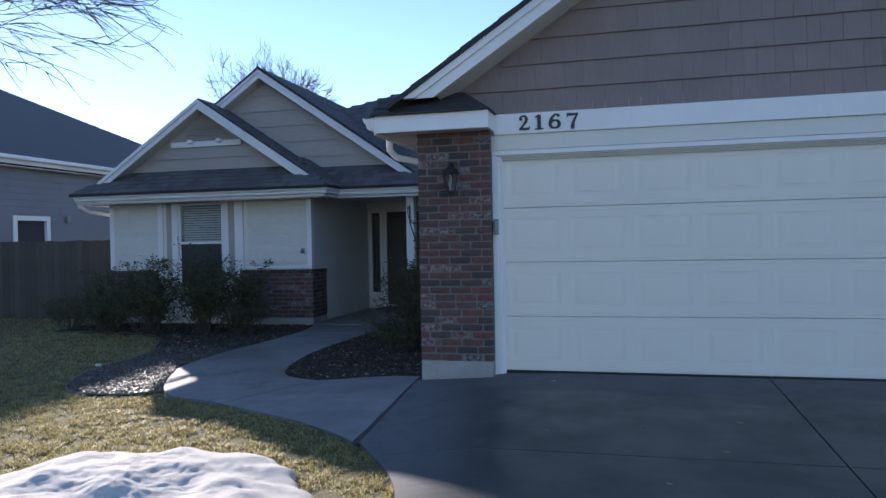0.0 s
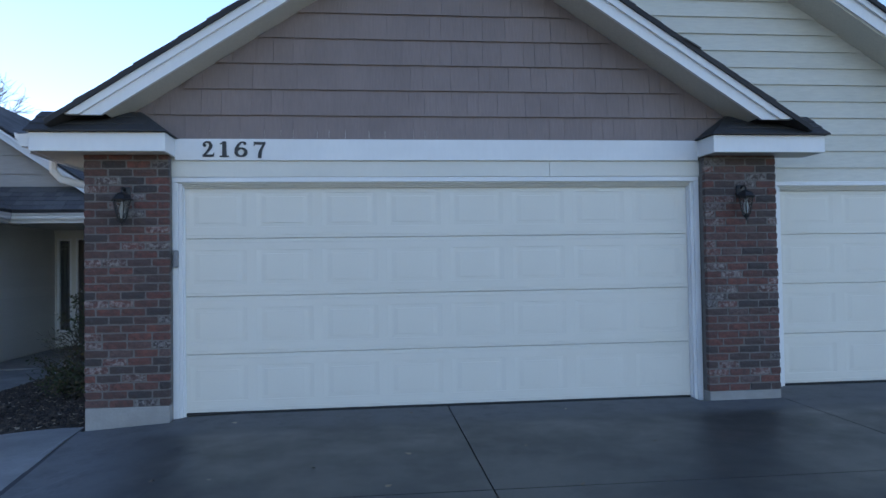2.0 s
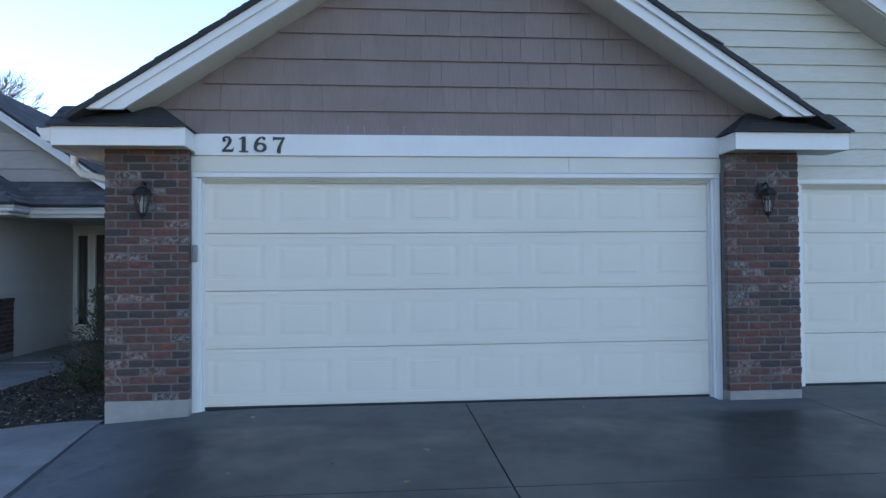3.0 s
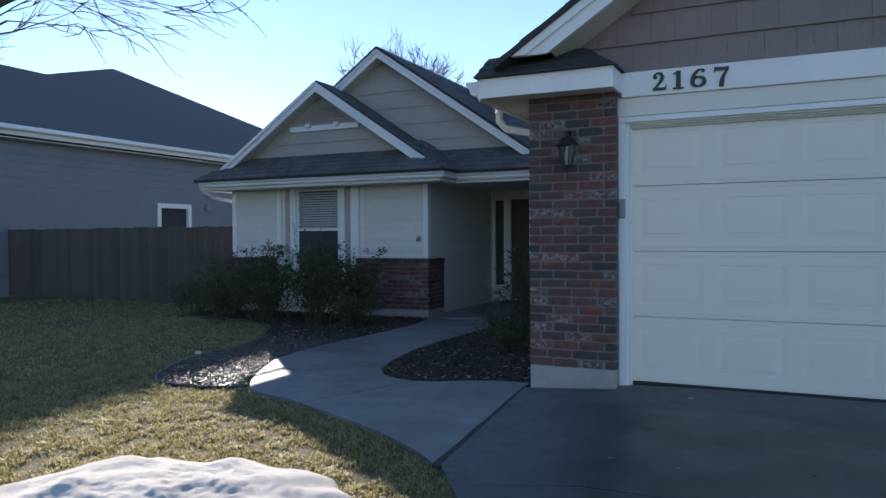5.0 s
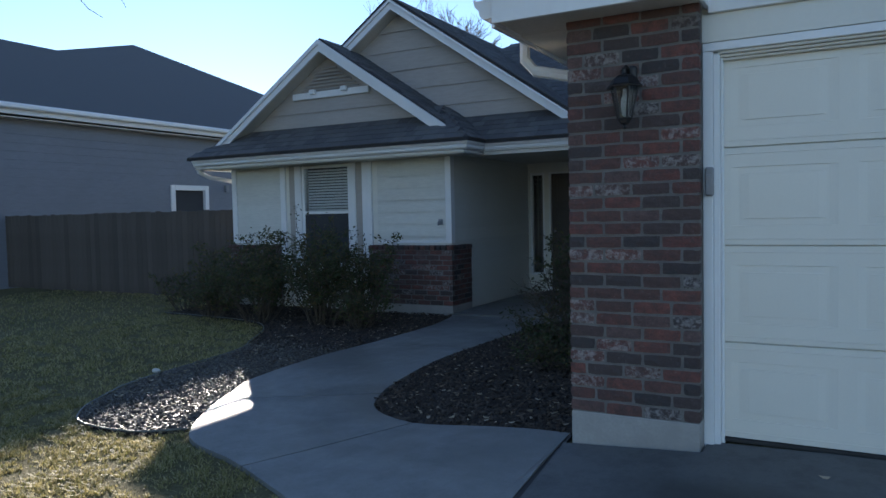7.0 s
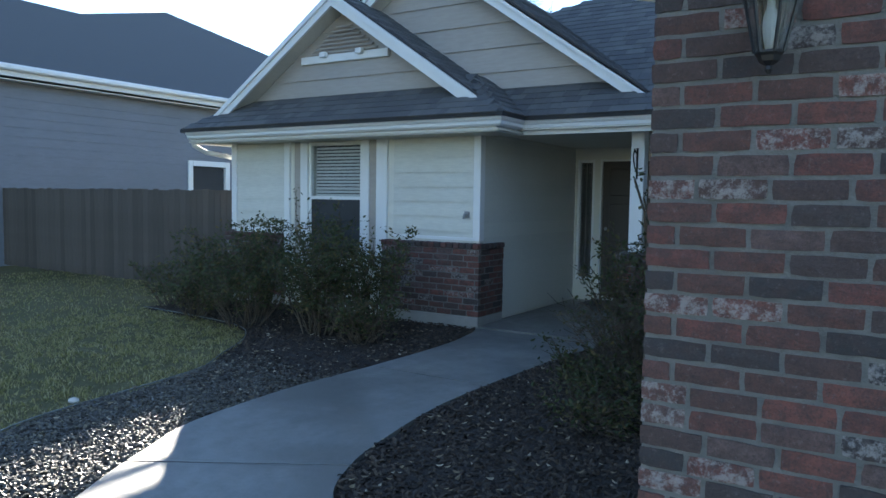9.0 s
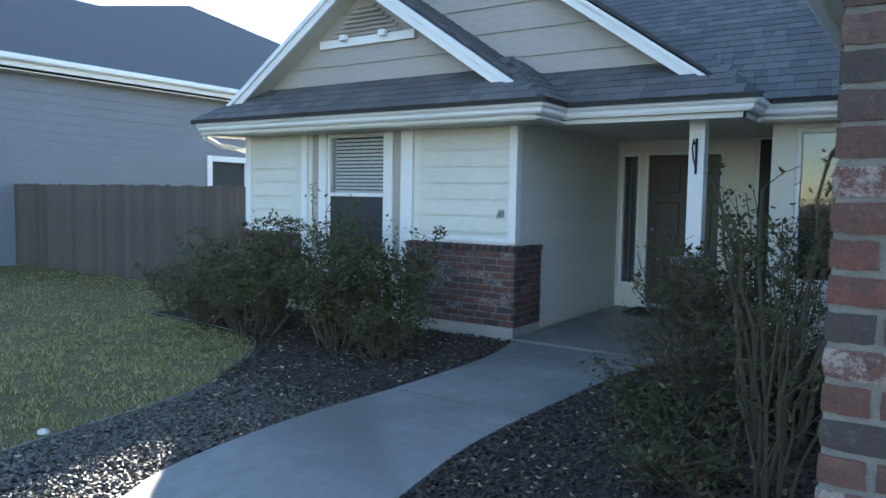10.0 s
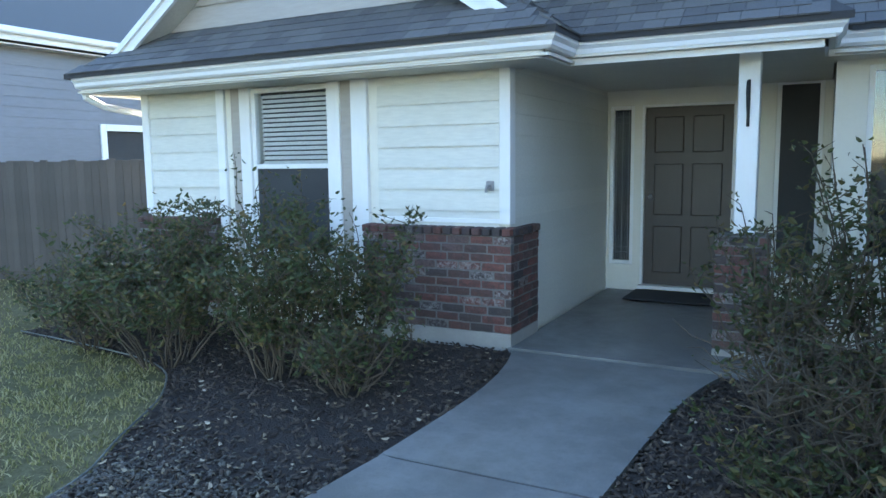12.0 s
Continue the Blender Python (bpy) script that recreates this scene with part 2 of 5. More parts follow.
def lawn_material():
    n = Nodes("lawn_ground")
    col = n.mix(n.ramp(n.noise(0.6, 5), [(0.35, 0.0), (0.65, 1.0)]), (0.24, 0.21, 0.11), (0.16, 0.15, 0.07))
    col = n.mix(n.ramp(n.noise(22, 5, 0.7), [(0.35, 0.0), (0.7, 0.8)]), col, (0.09, 0.075, 0.035))
    n.bump(n.noise(45, 5, 0.7), 0.9, 0.03)
    return n.base(col, 0.95, 0.0, 0.2)


def snow_material():
    n = Nodes("old_snow")
    col = n.mix(n.ramp(n.noise(6, 5), [(0.55, 0.0), (0.8, 1.0)]), (0.56, 0.54, 0.49), (0.42, 0.395, 0.345))
    col = n.mix(n.ramp(n.noise(60, 3), [(0.66, 0.0), (0.72, 1.0)]), col, (0.35, 0.29, 0.22))
    n.b.inputs["Subsurface Weight"].default_value = 0.15
    n.b.inputs["Subsurface Radius"].default_value = (0.02, 0.025, 0.03)
    n.bump(n.noise(70, 5, 0.7), 0.6, 0.01)
    return n.base(col, 0.9, 0.0, 0.08)


M["lawn"] = lawn_material()
M["snow"] = snow_material()


# ---- mesh helpers ----
def add_box(bm, x0, x1, y0, y1, z0, z1, bevel=0.0):
    r = bmesh.ops.create_cube(bm, size=1.0)
    vs = r["verts"]
    bmesh.ops.scale(bm, vec=(x1 - x0, y1 - y0, z1 - z0), verts=vs)
    bmesh.ops.translate(bm, vec=((x0 + x1) / 2, (y0 + y1) / 2, (z0 + z1) / 2), verts=vs)
    if bevel:
        es = list({e for v in vs for e in v.link_edges})
        bmesh.ops.bevel(bm, geom=es, offset=bevel, segments=1, affect='EDGES')
    return vs


def box(x0, x1, y0, y1, z0, z1, bevel=0.0):
    bm = bmesh.new()
    add_box(bm, x0, x1, y0, y1, z0, z1, bevel)
    return bm


def add_prism(bm, pts, off):
    """A closed solid: the polygon pts (3D) pushed along the vector off."""
    a = [bm.verts.new(p) for p in pts]
    b = [bm.verts.new(Vector(p) + Vector(off)) for p in pts]
    bm.faces.new(a)
    bm.faces.new(list(reversed(b)))
    k = len(pts)
    for i in range(k):
        bm.faces.new((a[i], b[i], b[(i + 1) % k], a[(i + 1) % k]))
    return a + b


def prism(pts, off, bevel=0.0):
    bm = bmesh.new()
    add_prism(bm, pts, off)
    bmesh.ops.recalc_face_normals(bm, faces=bm.faces[:])
    if bevel:
        bmesh.ops.bevel(bm, geom=bm.edges[:], offset=bevel, segments=1, affect='EDGES')
    return bm


def add_tube(bm, pts, radii, sides=6):
    """A tapered tube through the points."""
    rings = []
    for i, p in enumerate(pts):
        d = (Vector(pts[min(i + 1, len(pts) - 1)]) - Vector(pts[max(i - 1, 0)])).normalized()
        u = d.orthogonal().normalized()
        w = d.cross(u)
        rings.append([bm.verts.new(Vector(p) + radii[i] * (math.cos(2 * math.pi * k / sides) * u + math.sin(2 * math.pi * k / sides) * w)) for k in range(sides)])
    for a, b in zip(rings, rings[1:]):
        best = min(range(sides), key=lambda s: sum((a[k].co - b[(k + s) % sides].co).length for k in range(sides)))
        for k in range(sides):
            bm.faces.new((a[k], a[(k + 1) % sides], b[(k + 1 + best) % sides], b[(k + best) % sides]))
    if sides > 2:
        bm.faces.new(list(reversed(rings[0])))
        bm.faces.new(rings[-1])


def add_lathe(bm, profile, centre, sides=8):
    """A solid turned round the vertical: rows of radius and height."""
    cx, cy = centre
    rings = [[bm.verts.new((cx + r * math.cos(2 * math.pi * k / sides), cy + r * math.sin(2 * math.pi * k / sides), z)) for k in range(sides)] for r, z in profile]
    for a, b in zip(rings, rings[1:]):
        for k in range(sides):
            bm.faces.new((a[k], a[(k + 1) % sides], b[(k + 1) % sides], b[k]))
    bm.faces.new(list(reversed(rings[0])))
    bm.faces.new(rings[-1])


def finish(name, bm, material):
    me = bpy.data.meshes.new(name)
    bm.to_mesh(me)
    bm.free()
    me.materials.append(material)
    return me


def part(name, bm, material, parent, label=""):
    ob = new(name, finish(name, bm, material))
    ob.parent = parent
    return tagged(ob, label)


def thing(name, x, y, z, label, category, group="", kind=""):
    ob = new(name)
    ob.location = (x, y, z)
    ob.empty_display_size = 0.1
    bpy.context.view_layer.update()
    return tagged(ob, label, category, group, kind)


def world_part(name, bm, material, parent, label=""):
    """A part whose mesh is given in world places."""
    ob = part(name, bm, material, parent, label)
    root = parent
    at = Vector((0, 0, 0))
    while root:
        at += root.location
        root = root.parent
    ob.data.transform(Matrix.Translation(-at))
    return ob


def solo(name, bm, material, label, category="", kind="structure", group=""):
    return tagged(new(name, finish(name, bm, material)), label, category, group, kind)


def piece(name, mesh, parent, loc, rot=(0, 0, 0), scale=(1, 1, 1)):
    """One of many alike pieces on a shared mesh; places are the world's."""
    ob = new(name, mesh)
    ob.parent = parent
    root, at = parent, Vector((0, 0, 0))
    while root:
        at += root.location
        root = root.parent
    ob.location = Vector(loc) - at
    ob.rotation_euler = rot
    ob.scale = scale
    return ob


def stuff(name, verts, faces, material, parent=None, label="", category=""):
    me = bpy.data.meshes.new(name)
    me.from_pydata(verts, [], faces)
    me.materials.append(material)
    ob = new(name, me)
    ob.parent = parent
    return tagged(ob, label, category, "", "stuff")


def inside(poly, x, y):
    ok = False
    for (x0, y0), (x1, y1) in zip(poly, poly[1:] + poly[:1]):
        if (y0 > y) != (y1 > y) and x < (x1 - x0) * (y - y0) / (y1 - y0) + x0:
            ok = not ok
    return ok


def smooth_line(pts, steps=6):
    """A smooth curve through the points."""
    out = []
    for i in range(len(pts) - 1):
        p = [Vector(pts[max(0, min(len(pts) - 1, i + k))]) for k in (-1, 0, 1, 2)]
        for s in range(steps):
            u = s / steps
            out.append(0.5 * (2 * p[1] + (p[2] - p[0]) * u + (2 * p[0] - 5 * p[1] + 4 * p[2] - p[3]) * u * u + (3 * p[1] - p[0] - 3 * p[2] + p[3]) * u ** 3))
    out.append(Vector(pts[-1]))
    return [(v.x, v.y) for v in out]


def step(a, b, x):
    u = min(1.0, max(0.0, (x - a) / (b - a)))
    return u * u * (3 - 2 * u)


def gz(x, y):
    """The height of the paved ground."""
    drive = -0.025 * min(8.0, max(0.0, 5.0 - y))
    near = -0.155 + 0.09 * step(3.0, 4.9, y) - 0.012 * max(0.0, min(6.0, 3.0 - y))
    side = near + (-0.14 - near) * step(-1.8, -3.0, x)
    return drive + (side - drive) * step(-0.6, -1.5, x)


# ---- ground ----
def ground_sheet():
    xs = [-900, -300, -120, -60, -40] + [-30 + 0.5 * i for i in range(89)] + [16, 20, 30, 60, 120, 300, 900]
    ys = [-900, -300, -120, -50, -25] + [-14 + 0.5 * i for i in range(93)] + [34, 40, 60, 120, 300, 900]
    bm = bmesh.new()
    grid = [[bm.verts.new((x, y, gz(max(-30.0, min(14.0, x)), max(-14.0, min(32.0, y))) - 0.035 + 0.012 * noise.noise((x * 1.3, y * 1.3, 0)))) for y in ys] for x in xs]
    for a, b in zip(grid, grid[1:]):
        for k in range(len(ys) - 1):
            bm.faces.new((a[k], b[k], b[k + 1], a[k + 1]))
    ob = solo("ground", bm, M["lawn"], "dry yellow-green winter lawn ground", "lawn")
    for p in ob.data.polygons:
        p.use_smooth = True


ground_sheet()

OUTER = smooth_line([(-1.30, 2.69), (-2.03, 3.26), (-3.25, 3.86), (-3.85, 4.06), (-4.14, 4.30), (-4.42, 4.74), (-4.62, 5.15), (-4.82, 5.65), (-4.90, 6.6), (-4.84, 7.6), (-4.82, 8.7), (-4.90, 9.40), (-5.02, 9.84)])
INNER = smooth_line([(-1.66, 5.02), (-2.30, 5.0), (-2.80, 5.02), (-3.22, 5.22), (-3.44, 5.62), (-3.56, 6.1), (-3.67, 7.0), (-3.63, 8.2), (-3.55, 9.2), (-3.40, 9.84)])
DRIVE_EDGE = smooth_line([(-1.33, 2.62), (-1.05, 2.15), (-0.86, 1.65), (-0.78, 0.9), (-0.80, -1.0), (-0.80, -9.0)])


def slab(name, outline, material, parent, thick=0.09, lift=0.0, edge=0.003):
    """A cast slab with the given outline, its top on the ground's slope."""
    bm = bmesh.new()
    top = bm.faces.new([bm.verts.new((x, y, 0)) for x, y in outline])
    if top.normal.z < 0:
        bmesh.ops.reverse_faces(bm, faces=[top])
    top.normal_update()
    if top.normal.z < 0:
        top.normal_flip()
    inset = bmesh.ops.inset_region(bm, faces=[top], thickness=edge, depth=0)
    rim = set(v for f in inset["faces"] for v in f.verts) - set(top.verts)
    bmesh.ops.triangulate(bm, faces=[f for f in bm.faces if len(f.verts) > 4])
    for _ in range(2):
        long = [e for e in bm.edges if e.calc_length() > 1.0]
        if long:
            bmesh.ops.subdivide_edges(bm, edges=long, cuts=1)
            bmesh.ops.triangulate(bm, faces=bm.faces[:])
    border = [e for e in bm.edges if e.is_boundary]
    low = {v for e in border for v in e.verts}
    for v in bm.verts:
        v.co.z = gz(v.co.x, v.co.y) + lift - (edge if v in low else 0)
    down = bmesh.ops.extrude_edge_only(bm, edges=border)
    for v in (g for g in down["geom"] if isinstance(g, bmesh.types.BMVert)):
        v.co.z -= thick
    bmesh.ops.recalc_face_normals(bm, faces=bm.faces[:])
    return world_part(name, bm, material, parent)


def shrink(poly, d):
    """The outline drawn in by d, so that a joint stays open between slabs."""
    out = []
    k = len(poly)
    area = sum(poly[i][0] * poly[(i + 1) % k][1] - poly[(i + 1) % k][0] * poly[i][1] for i in range(k))
    s = 1 if area > 0 else -1
    for i in range(k):
        a, b, c = Vector(poly[i - 1]), Vector(poly[i]), Vector(poly[(i + 1) % k])
        n1 = Vector((-(b - a).y, (b - a).x)).normalized() * s
        n2 = Vector((-(c - b).y, (c - b).x)).normalized() * s
        m = (n1 + n2)
        m = m / max(0.5, m.length_squared / 2)
        out.append(tuple(b + m * d))
    return out


driveway = thing("driveway", 1.6, 0, -0.1, "damp grey concrete driveway in front of the garage doors", "driveway", kind="structure")
ed = [p for p in DRIVE_EDGE if p[1] > -1.0]
ed2 = [p for p in DRIVE_EDGE if p[1] <= -1.0]
slab("slab", shrink([(-1.65, 4.84), (-1.54, 2.93), (-1.33, 2.62), (1.61, 2.62), (1.61, 5.03), (-0.88, 5.03), (-0.88, 4.83), (-1.61, 4.83)][::-1][::-1], 0.0055), M["driveway"], driveway)
slab("slab", shrink([(1.61, 2.62), (4.86, 2.62), (4.86, 4.84), (4.03, 4.84), (4.03, 5.03), (1.61, 5.03)], 0.0055), M["driveway"], driveway)
slab("slab", shrink([(4.86, 2.62), (8.6, 2.62), (8.6, 5.46), (4.86, 5.46)], 0.0055), M["driveway"], driveway)
slab("slab", shrink(ed + [(-0.80, -1.0), (1.61, -1.0), (1.61, 2.62)], 0.0055), M["driveway"], driveway)
slab("slab", shrink([(1.61, -1.0), (4.86, -1.0), (4.86, 2.62), (1.61, 2.62)], 0.0055), M["driveway"], driveway)
slab("slab", shrink([(4.86, -1.0), (8.6, -1.0), (8.6, 2.62), (4.86, 2.62)], 0.0055), M["driveway"], driveway)
for xa, xb in ((-0.80, 1.61), (1.61, 4.86), (4.86, 8.6)):
    for ya, yb in ((-4.6, -1.0), (-8.8, -4.6)):
        slab("slab", shrink([(xa, ya), (xb, ya), (xb, yb), (xa, yb)], 0.0055), M["driveway"], driveway)
world_part("joint_filler", box(-0.8, 8.6, -8.8, 5.4, -0.46, -0.40), M["rubber"], driveway)

walkway = thing("walkway", -3.5, 6, -0.15, "curved grey concrete front walk with trowelled joints", "walkway", kind="structure")


def cut(line, a, b):
    """The stretch of a line between two heights in y, ends included."""
    def at(y):
        for p, q in zip(line, line[1:]):
            if (p[1] - y) * (q[1] - y) <= 0 and p[1] != q[1]:
                u = (y - p[1]) / (q[1] - p[1])
                return (p[0] + u * (q[0] - p[0]), y)
        return line[-1]
    return [at(a)] + [p for p in line if a < p[1] < b] + [at(b)]


inner_left = [p for p in INNER if p[0] < -2.78]
near_inner = [p for p in INNER if p[0] >= -2.78]
slab("slab", shrink([(-1.585, 2.92)] + [p for p in OUTER if -3.20 < p[0] < -1.60] + [(-3.25, 3.86), (-2.78, 5.01)] + near_inner[::-1], 0.008), M["walkway"], walkway)
slab("slab", shrink([(-3.25, 3.86)] + [p for p in OUTER if p[0] < -3.27 and p[1] < 4.93] + [(-4.525, 4.95), (-3.44, 5.62)] + [p for p in INNER if p[0] < -2.80 and p[1] < 5.59][::-1] + [(-2.78, 5.01)], 0.008), M["walkway"], walkway)
for a, c, b in ((4.95, 5.62, 7.6), (7.6, 7.6, 9.83)):
    slab("slab", shrink(cut(OUTER, a, b) + cut(INNER, c, b)[::-1], 0.008), M["walkway"], walkway)


def joint(name, a, b, wide, deep):
    """A dark strip lying a little below the tops of two slabs, along the line between them."""
    a, b = Vector(a), Vector(b)
    m = Vector((-(b - a).y, (b - a).x)).normalized() * wide / 2
    strip = [(q.x, q.y, gz(q.x, q.y) - deep) for q in (a + m, b + m, b - m, a - m)]
    world_part(name, prism(strip, (0, 0, -0.02)), M["rubber"], walkway, "black expansion joint" if wide > 0.03 else "")


joint("expansion_joint", (-1.672, 4.98), (-1.552, 2.90), 0.05, 0.006)
joint("tooled_joint", (-3.24, 3.88), (-2.78, 5.00), 0.026, 0.010)
joint("tooled_joint", (-4.51, 4.96), (-3.45, 5.61), 0.026, 0.010)
joint("tooled_joint", (-4.82, 7.60), (-3.67, 7.60), 0.026, 0.010)
porch = thing("porch_floor", -4, 11, -0.15, "pale concrete porch slab before the front door", "porch", kind="structure")
slab("slab", [(-5.06, 9.86), (-2.86, 9.86), (-2.86, 12.9), (-5.06, 12.9)], M["walkway"], porch, lift=0.012)

# ---- the house: walls and roofs ----
house = thing("house", 0, 0, 0, "single-storey suburban house with cream siding, brick piers and gabled shingle roofs", "house")
GY, DOOR_Y, PIER_Y = 4.98, 5.05, 4.842


def wall(bm, label=""):
    return world_part("wall", bm, M["cream"], house, label)


def solid(*boxes, bevel=0.0):
    bm = bmesh.new()
    for b in boxes:
        add_box(bm, *b, bevel)
    return bm


def walls(*boxes):
    return [wall(solid(b)) for b in boxes][0]


garage_wall = walls((-1.46, -0.86, 4.99, 5.20, -0.3, 2.6), (4.09, 4.92, 4.99, 5.20, -0.3, 2.6), (-0.86, 4.09, 4.99, 5.20, 2.162, 2.6))
RIDGE_X, ZR, SG = 1.60, 4.76, 0.65
shake_gable = world_part("wall", prism([(RIDGE_X - 3.07, 5.0, 2.6), (RIDGE_X + 3.07, 5.0, 2.6), (RIDGE_X, 5.0, 4.595)], (0, 0.2, 0)), M["shake"], house)
side_wall = walls((-1.46, -1.30, 5.20, 11.0, -0.3, 2.45))
walls((4.80, 4.92, 5.20, 5.40, -0.3, 2.6))
# The wall of the second, smaller garage.
walls((4.92, 5.22, 5.47, 5.65, -0.3, 2.6), (8.0, 8.7, 5.47, 5.65, -0.3, 2.6), (5.22, 8.0, 5.47, 5.65, 2.13, 2.6))
second_gable = wall(prism([(-0.2, 5.47, 2.6), (8.0, 5.47, 2.6), (3.9, 5.47, 5.08)], (0, 0.18, 0)))
# Closing walls of the house.
walls((8.5, 8.7, 5.65, 17.0, -0.3, 2.6), (-9.25, 8.7, 17.0, 17.2, -0.3, 2.4))
wing_wall = walls((-9.25, -8.05, 9.985, 10.15, -0.3, 2.2), (-6.55, -5.09, 9.985, 10.15, -0.3, 2.2), (-8.05, -7.80, 10.03, 10.15, -0.3, 2.2), (-6.85, -6.55, 10.03, 10.15, -0.3, 2.2),
                       (-7.80, -6.85, 10.03, 10.15, -0.3, 0.50), (-7.80, -6.85, 10.03, 10.15, 2.08, 2.2))
walls((-9.25, -9.10, 10.15, 17.0, -0.3, 2.2))
alcove_wall = walls((-5.24, -5.095, 10.15, 12.92, -0.3, 2.2))
entry_wall = walls((-5.24, -5.06, 12.92, 13.1, -0.3, 2.4), (-4.78, -4.69, 12.92, 13.1, -0.3, 1.975), (-3.69, -3.32, 12.92, 13.1, -0.3, 2.16), (-2.88, -2.70, 12.92, 13.1, -0.3, 2.4),
                        (-5.06, -2.88, 12.92, 13.1, 2.16, 2.4), (-5.06, -3.69, 12.92, 13.1, 1.975, 2.16), (-5.06, -4.78, 12.92, 13.1, -0.3, 0.16), (-3.32, -2.88, 12.92, 13.1, -0.3, 0.10))
walls((-2.80, -2.66, 11.0, 12.92, -0.3, 2.4), (-2.66, -2.58, 11.0, 11.16, -0.3, 2.4), (-1.62, -1.46, 11.0, 11.16, -0.3, 2.4), (-2.58, -1.62, 11.0, 11.16, -0.3, 0.55), (-2.58, -1.62, 11.0, 11.16, 2.06, 2.4))
gable_one = world_part("wall", prism([(-9.3, 9.99, 2.35), (-5.0, 9.99, 2.35), (-7.15, 9.99, 3.80)], (0, 0.15, 0)), M["taupe"], house)
TWO_X, TWO_Z, TWO_S = -6.22, 4.57, 0.69
gable_two = world_part("wall", prism([(-9.3, 10.56, 2.3), (-3.15, 10.56, 2.3), (TWO_X, 10.56, 4.43)], (0, 0.15, 0)), M["taupe"], house)


def roof_plane(name, outline, origin, slope, thick=0.05, tabs=True, material=None, row=0.145):
    """A sloping roof sheet over a plan outline, height = origin + slope . (x, y), with courses of shingle tabs."""
    sx, sy = slope

    def h(x, y):
        return origin + sx * x + sy * y

    lo = [(x, y, h(x, y)) for x, y in outline]
    sheet = world_part(name, prism(lo, (0, 0, thick)), M["shingle_dark"], house)
    if not tabs:
        return sheet
    up = Vector((sx, sy)).normalized()
    along = Vector((-up.y, up.x))
    rise = math.hypot(sx, sy)
    norm = Vector((-sx, -sy, 1)).normalized()
    us = [along.dot(Vector(p)) for p in outline]
    vs = [up.dot(Vector(p)) for p in outline]
    run = row / math.sqrt(1 + rise * rise)
    rng = random.Random(len(outline) * 7 + int(us[0] * 10))
    verts, faces = [], []
    v, k = min(vs), 0
    while v < max(vs):
        u = min(us) - rng.random() * 0.2
        while u < max(us):
            w = rng.choice((0.11, 0.15, 0.19, 0.24))
            c = along * (u + w / 2) + up * (v + run / 2)
            if inside(outline, c.x, c.y):
                q = []
                lo_u, hi_u = 0.002, w - 0.004
                for _ in range(8):
                    p, e = along * (u + lo_u) + up * (v + run / 2), along * (u + hi_u) + up * (v + run / 2)
                    lo_u += 0 if inside(outline, p.x, p.y) else 0.012
                    hi_u -= 0 if inside(outline, e.x, e.y) else 0.012
                for du, dv, lift in ((lo_u, -0.012, 0.010), (hi_u, -0.012, 0.010 + rng.random() * 0.004), (hi_u, run + 0.02, 0.003), (lo_u, run + 0.02, 0.003)):
                    p = along * (u + du) + up * (v + dv)
                    b = Vector((p.x, p.y, h(p.x, p.y) + thick))
                    q += [b + norm * lift, b + norm * (lift - 0.014)]
                n = len(verts)
                verts += q
                faces += [(n, n + 2, n + 4, n + 6), (n, n + 1, n + 3, n + 2), (n + 2, n + 3, n + 5, n + 4), (n + 6, n + 7, n + 1, n)]
            u += w
        v += run
        k += 1
    stuff("shingles", verts, faces, material or M["roof"], sheet)
    return sheet


S = 0.67
# Garage roof: ridge along y.
roof_plane("roof", [(-1.80, 4.52), (RIDGE_X, 4.52), (RIDGE_X, 16.0), (-1.80, 11.0)], ZR - SG * RIDGE_X, (SG, 0))
roof_plane("roof", [(RIDGE_X, 4.52), (5.03, 4.52), (5.03, 11.0), (RIDGE_X, 11.0)], ZR + SG * RIDGE_X, (-SG, 0))
roof_plane("roof", [(-2.03, 5.0), (-1.80, 5.0), (-1.80, 11.0), (-2.03, 11.0)], 2.549 + 0.3 * 1.80, (0.3, 0), tabs=False)
# Roof of the second garage.
roof_plane("roof", [(3.9, 4.96), (8.75, 4.96), (8.75, 12), (3.9, 12)], 5.30 + 0.645 * 3.9, (-0.645, 0), tabs=False)
roof_plane("roof", [(-0.3, 5.15), (3.9, 5.15), (3.9, 12), (-0.3, 12)], 5.30 - 0.645 * 3.9, (0.645, 0), tabs=False)
# Wing: skirt in front of the small gable, then the small gable's own roof.
skirt = [(-9.68, 9.37), (-4.50, 9.37), (-5.35, 10.22), (-8.83, 10.22)]
roof_plane("roof", skirt, 2.24 - S * 9.37, (0, S))
roof_plane("roof", [(-9.68, 9.37), (-8.83, 10.22), (-8.83, 17.1), (-9.68, 17.1)], 2.24 + S * 9.68, (S, 0), tabs=False)
roof_plane("roof", [(-9.40, 9.72), (-7.15, 9.72), (-7.15, 17.0), (-9.40, 17.0)], 3.93 + S * 7.15, (S, 0), tabs=False)
roof_plane("roof", [(-7.15, 9.72), (-4.97, 9.72), (-5.48, 10.25), (-5.48, 15.0), (-7.15, 15.0)], 3.93 - S * 7.15, (-S, 0))
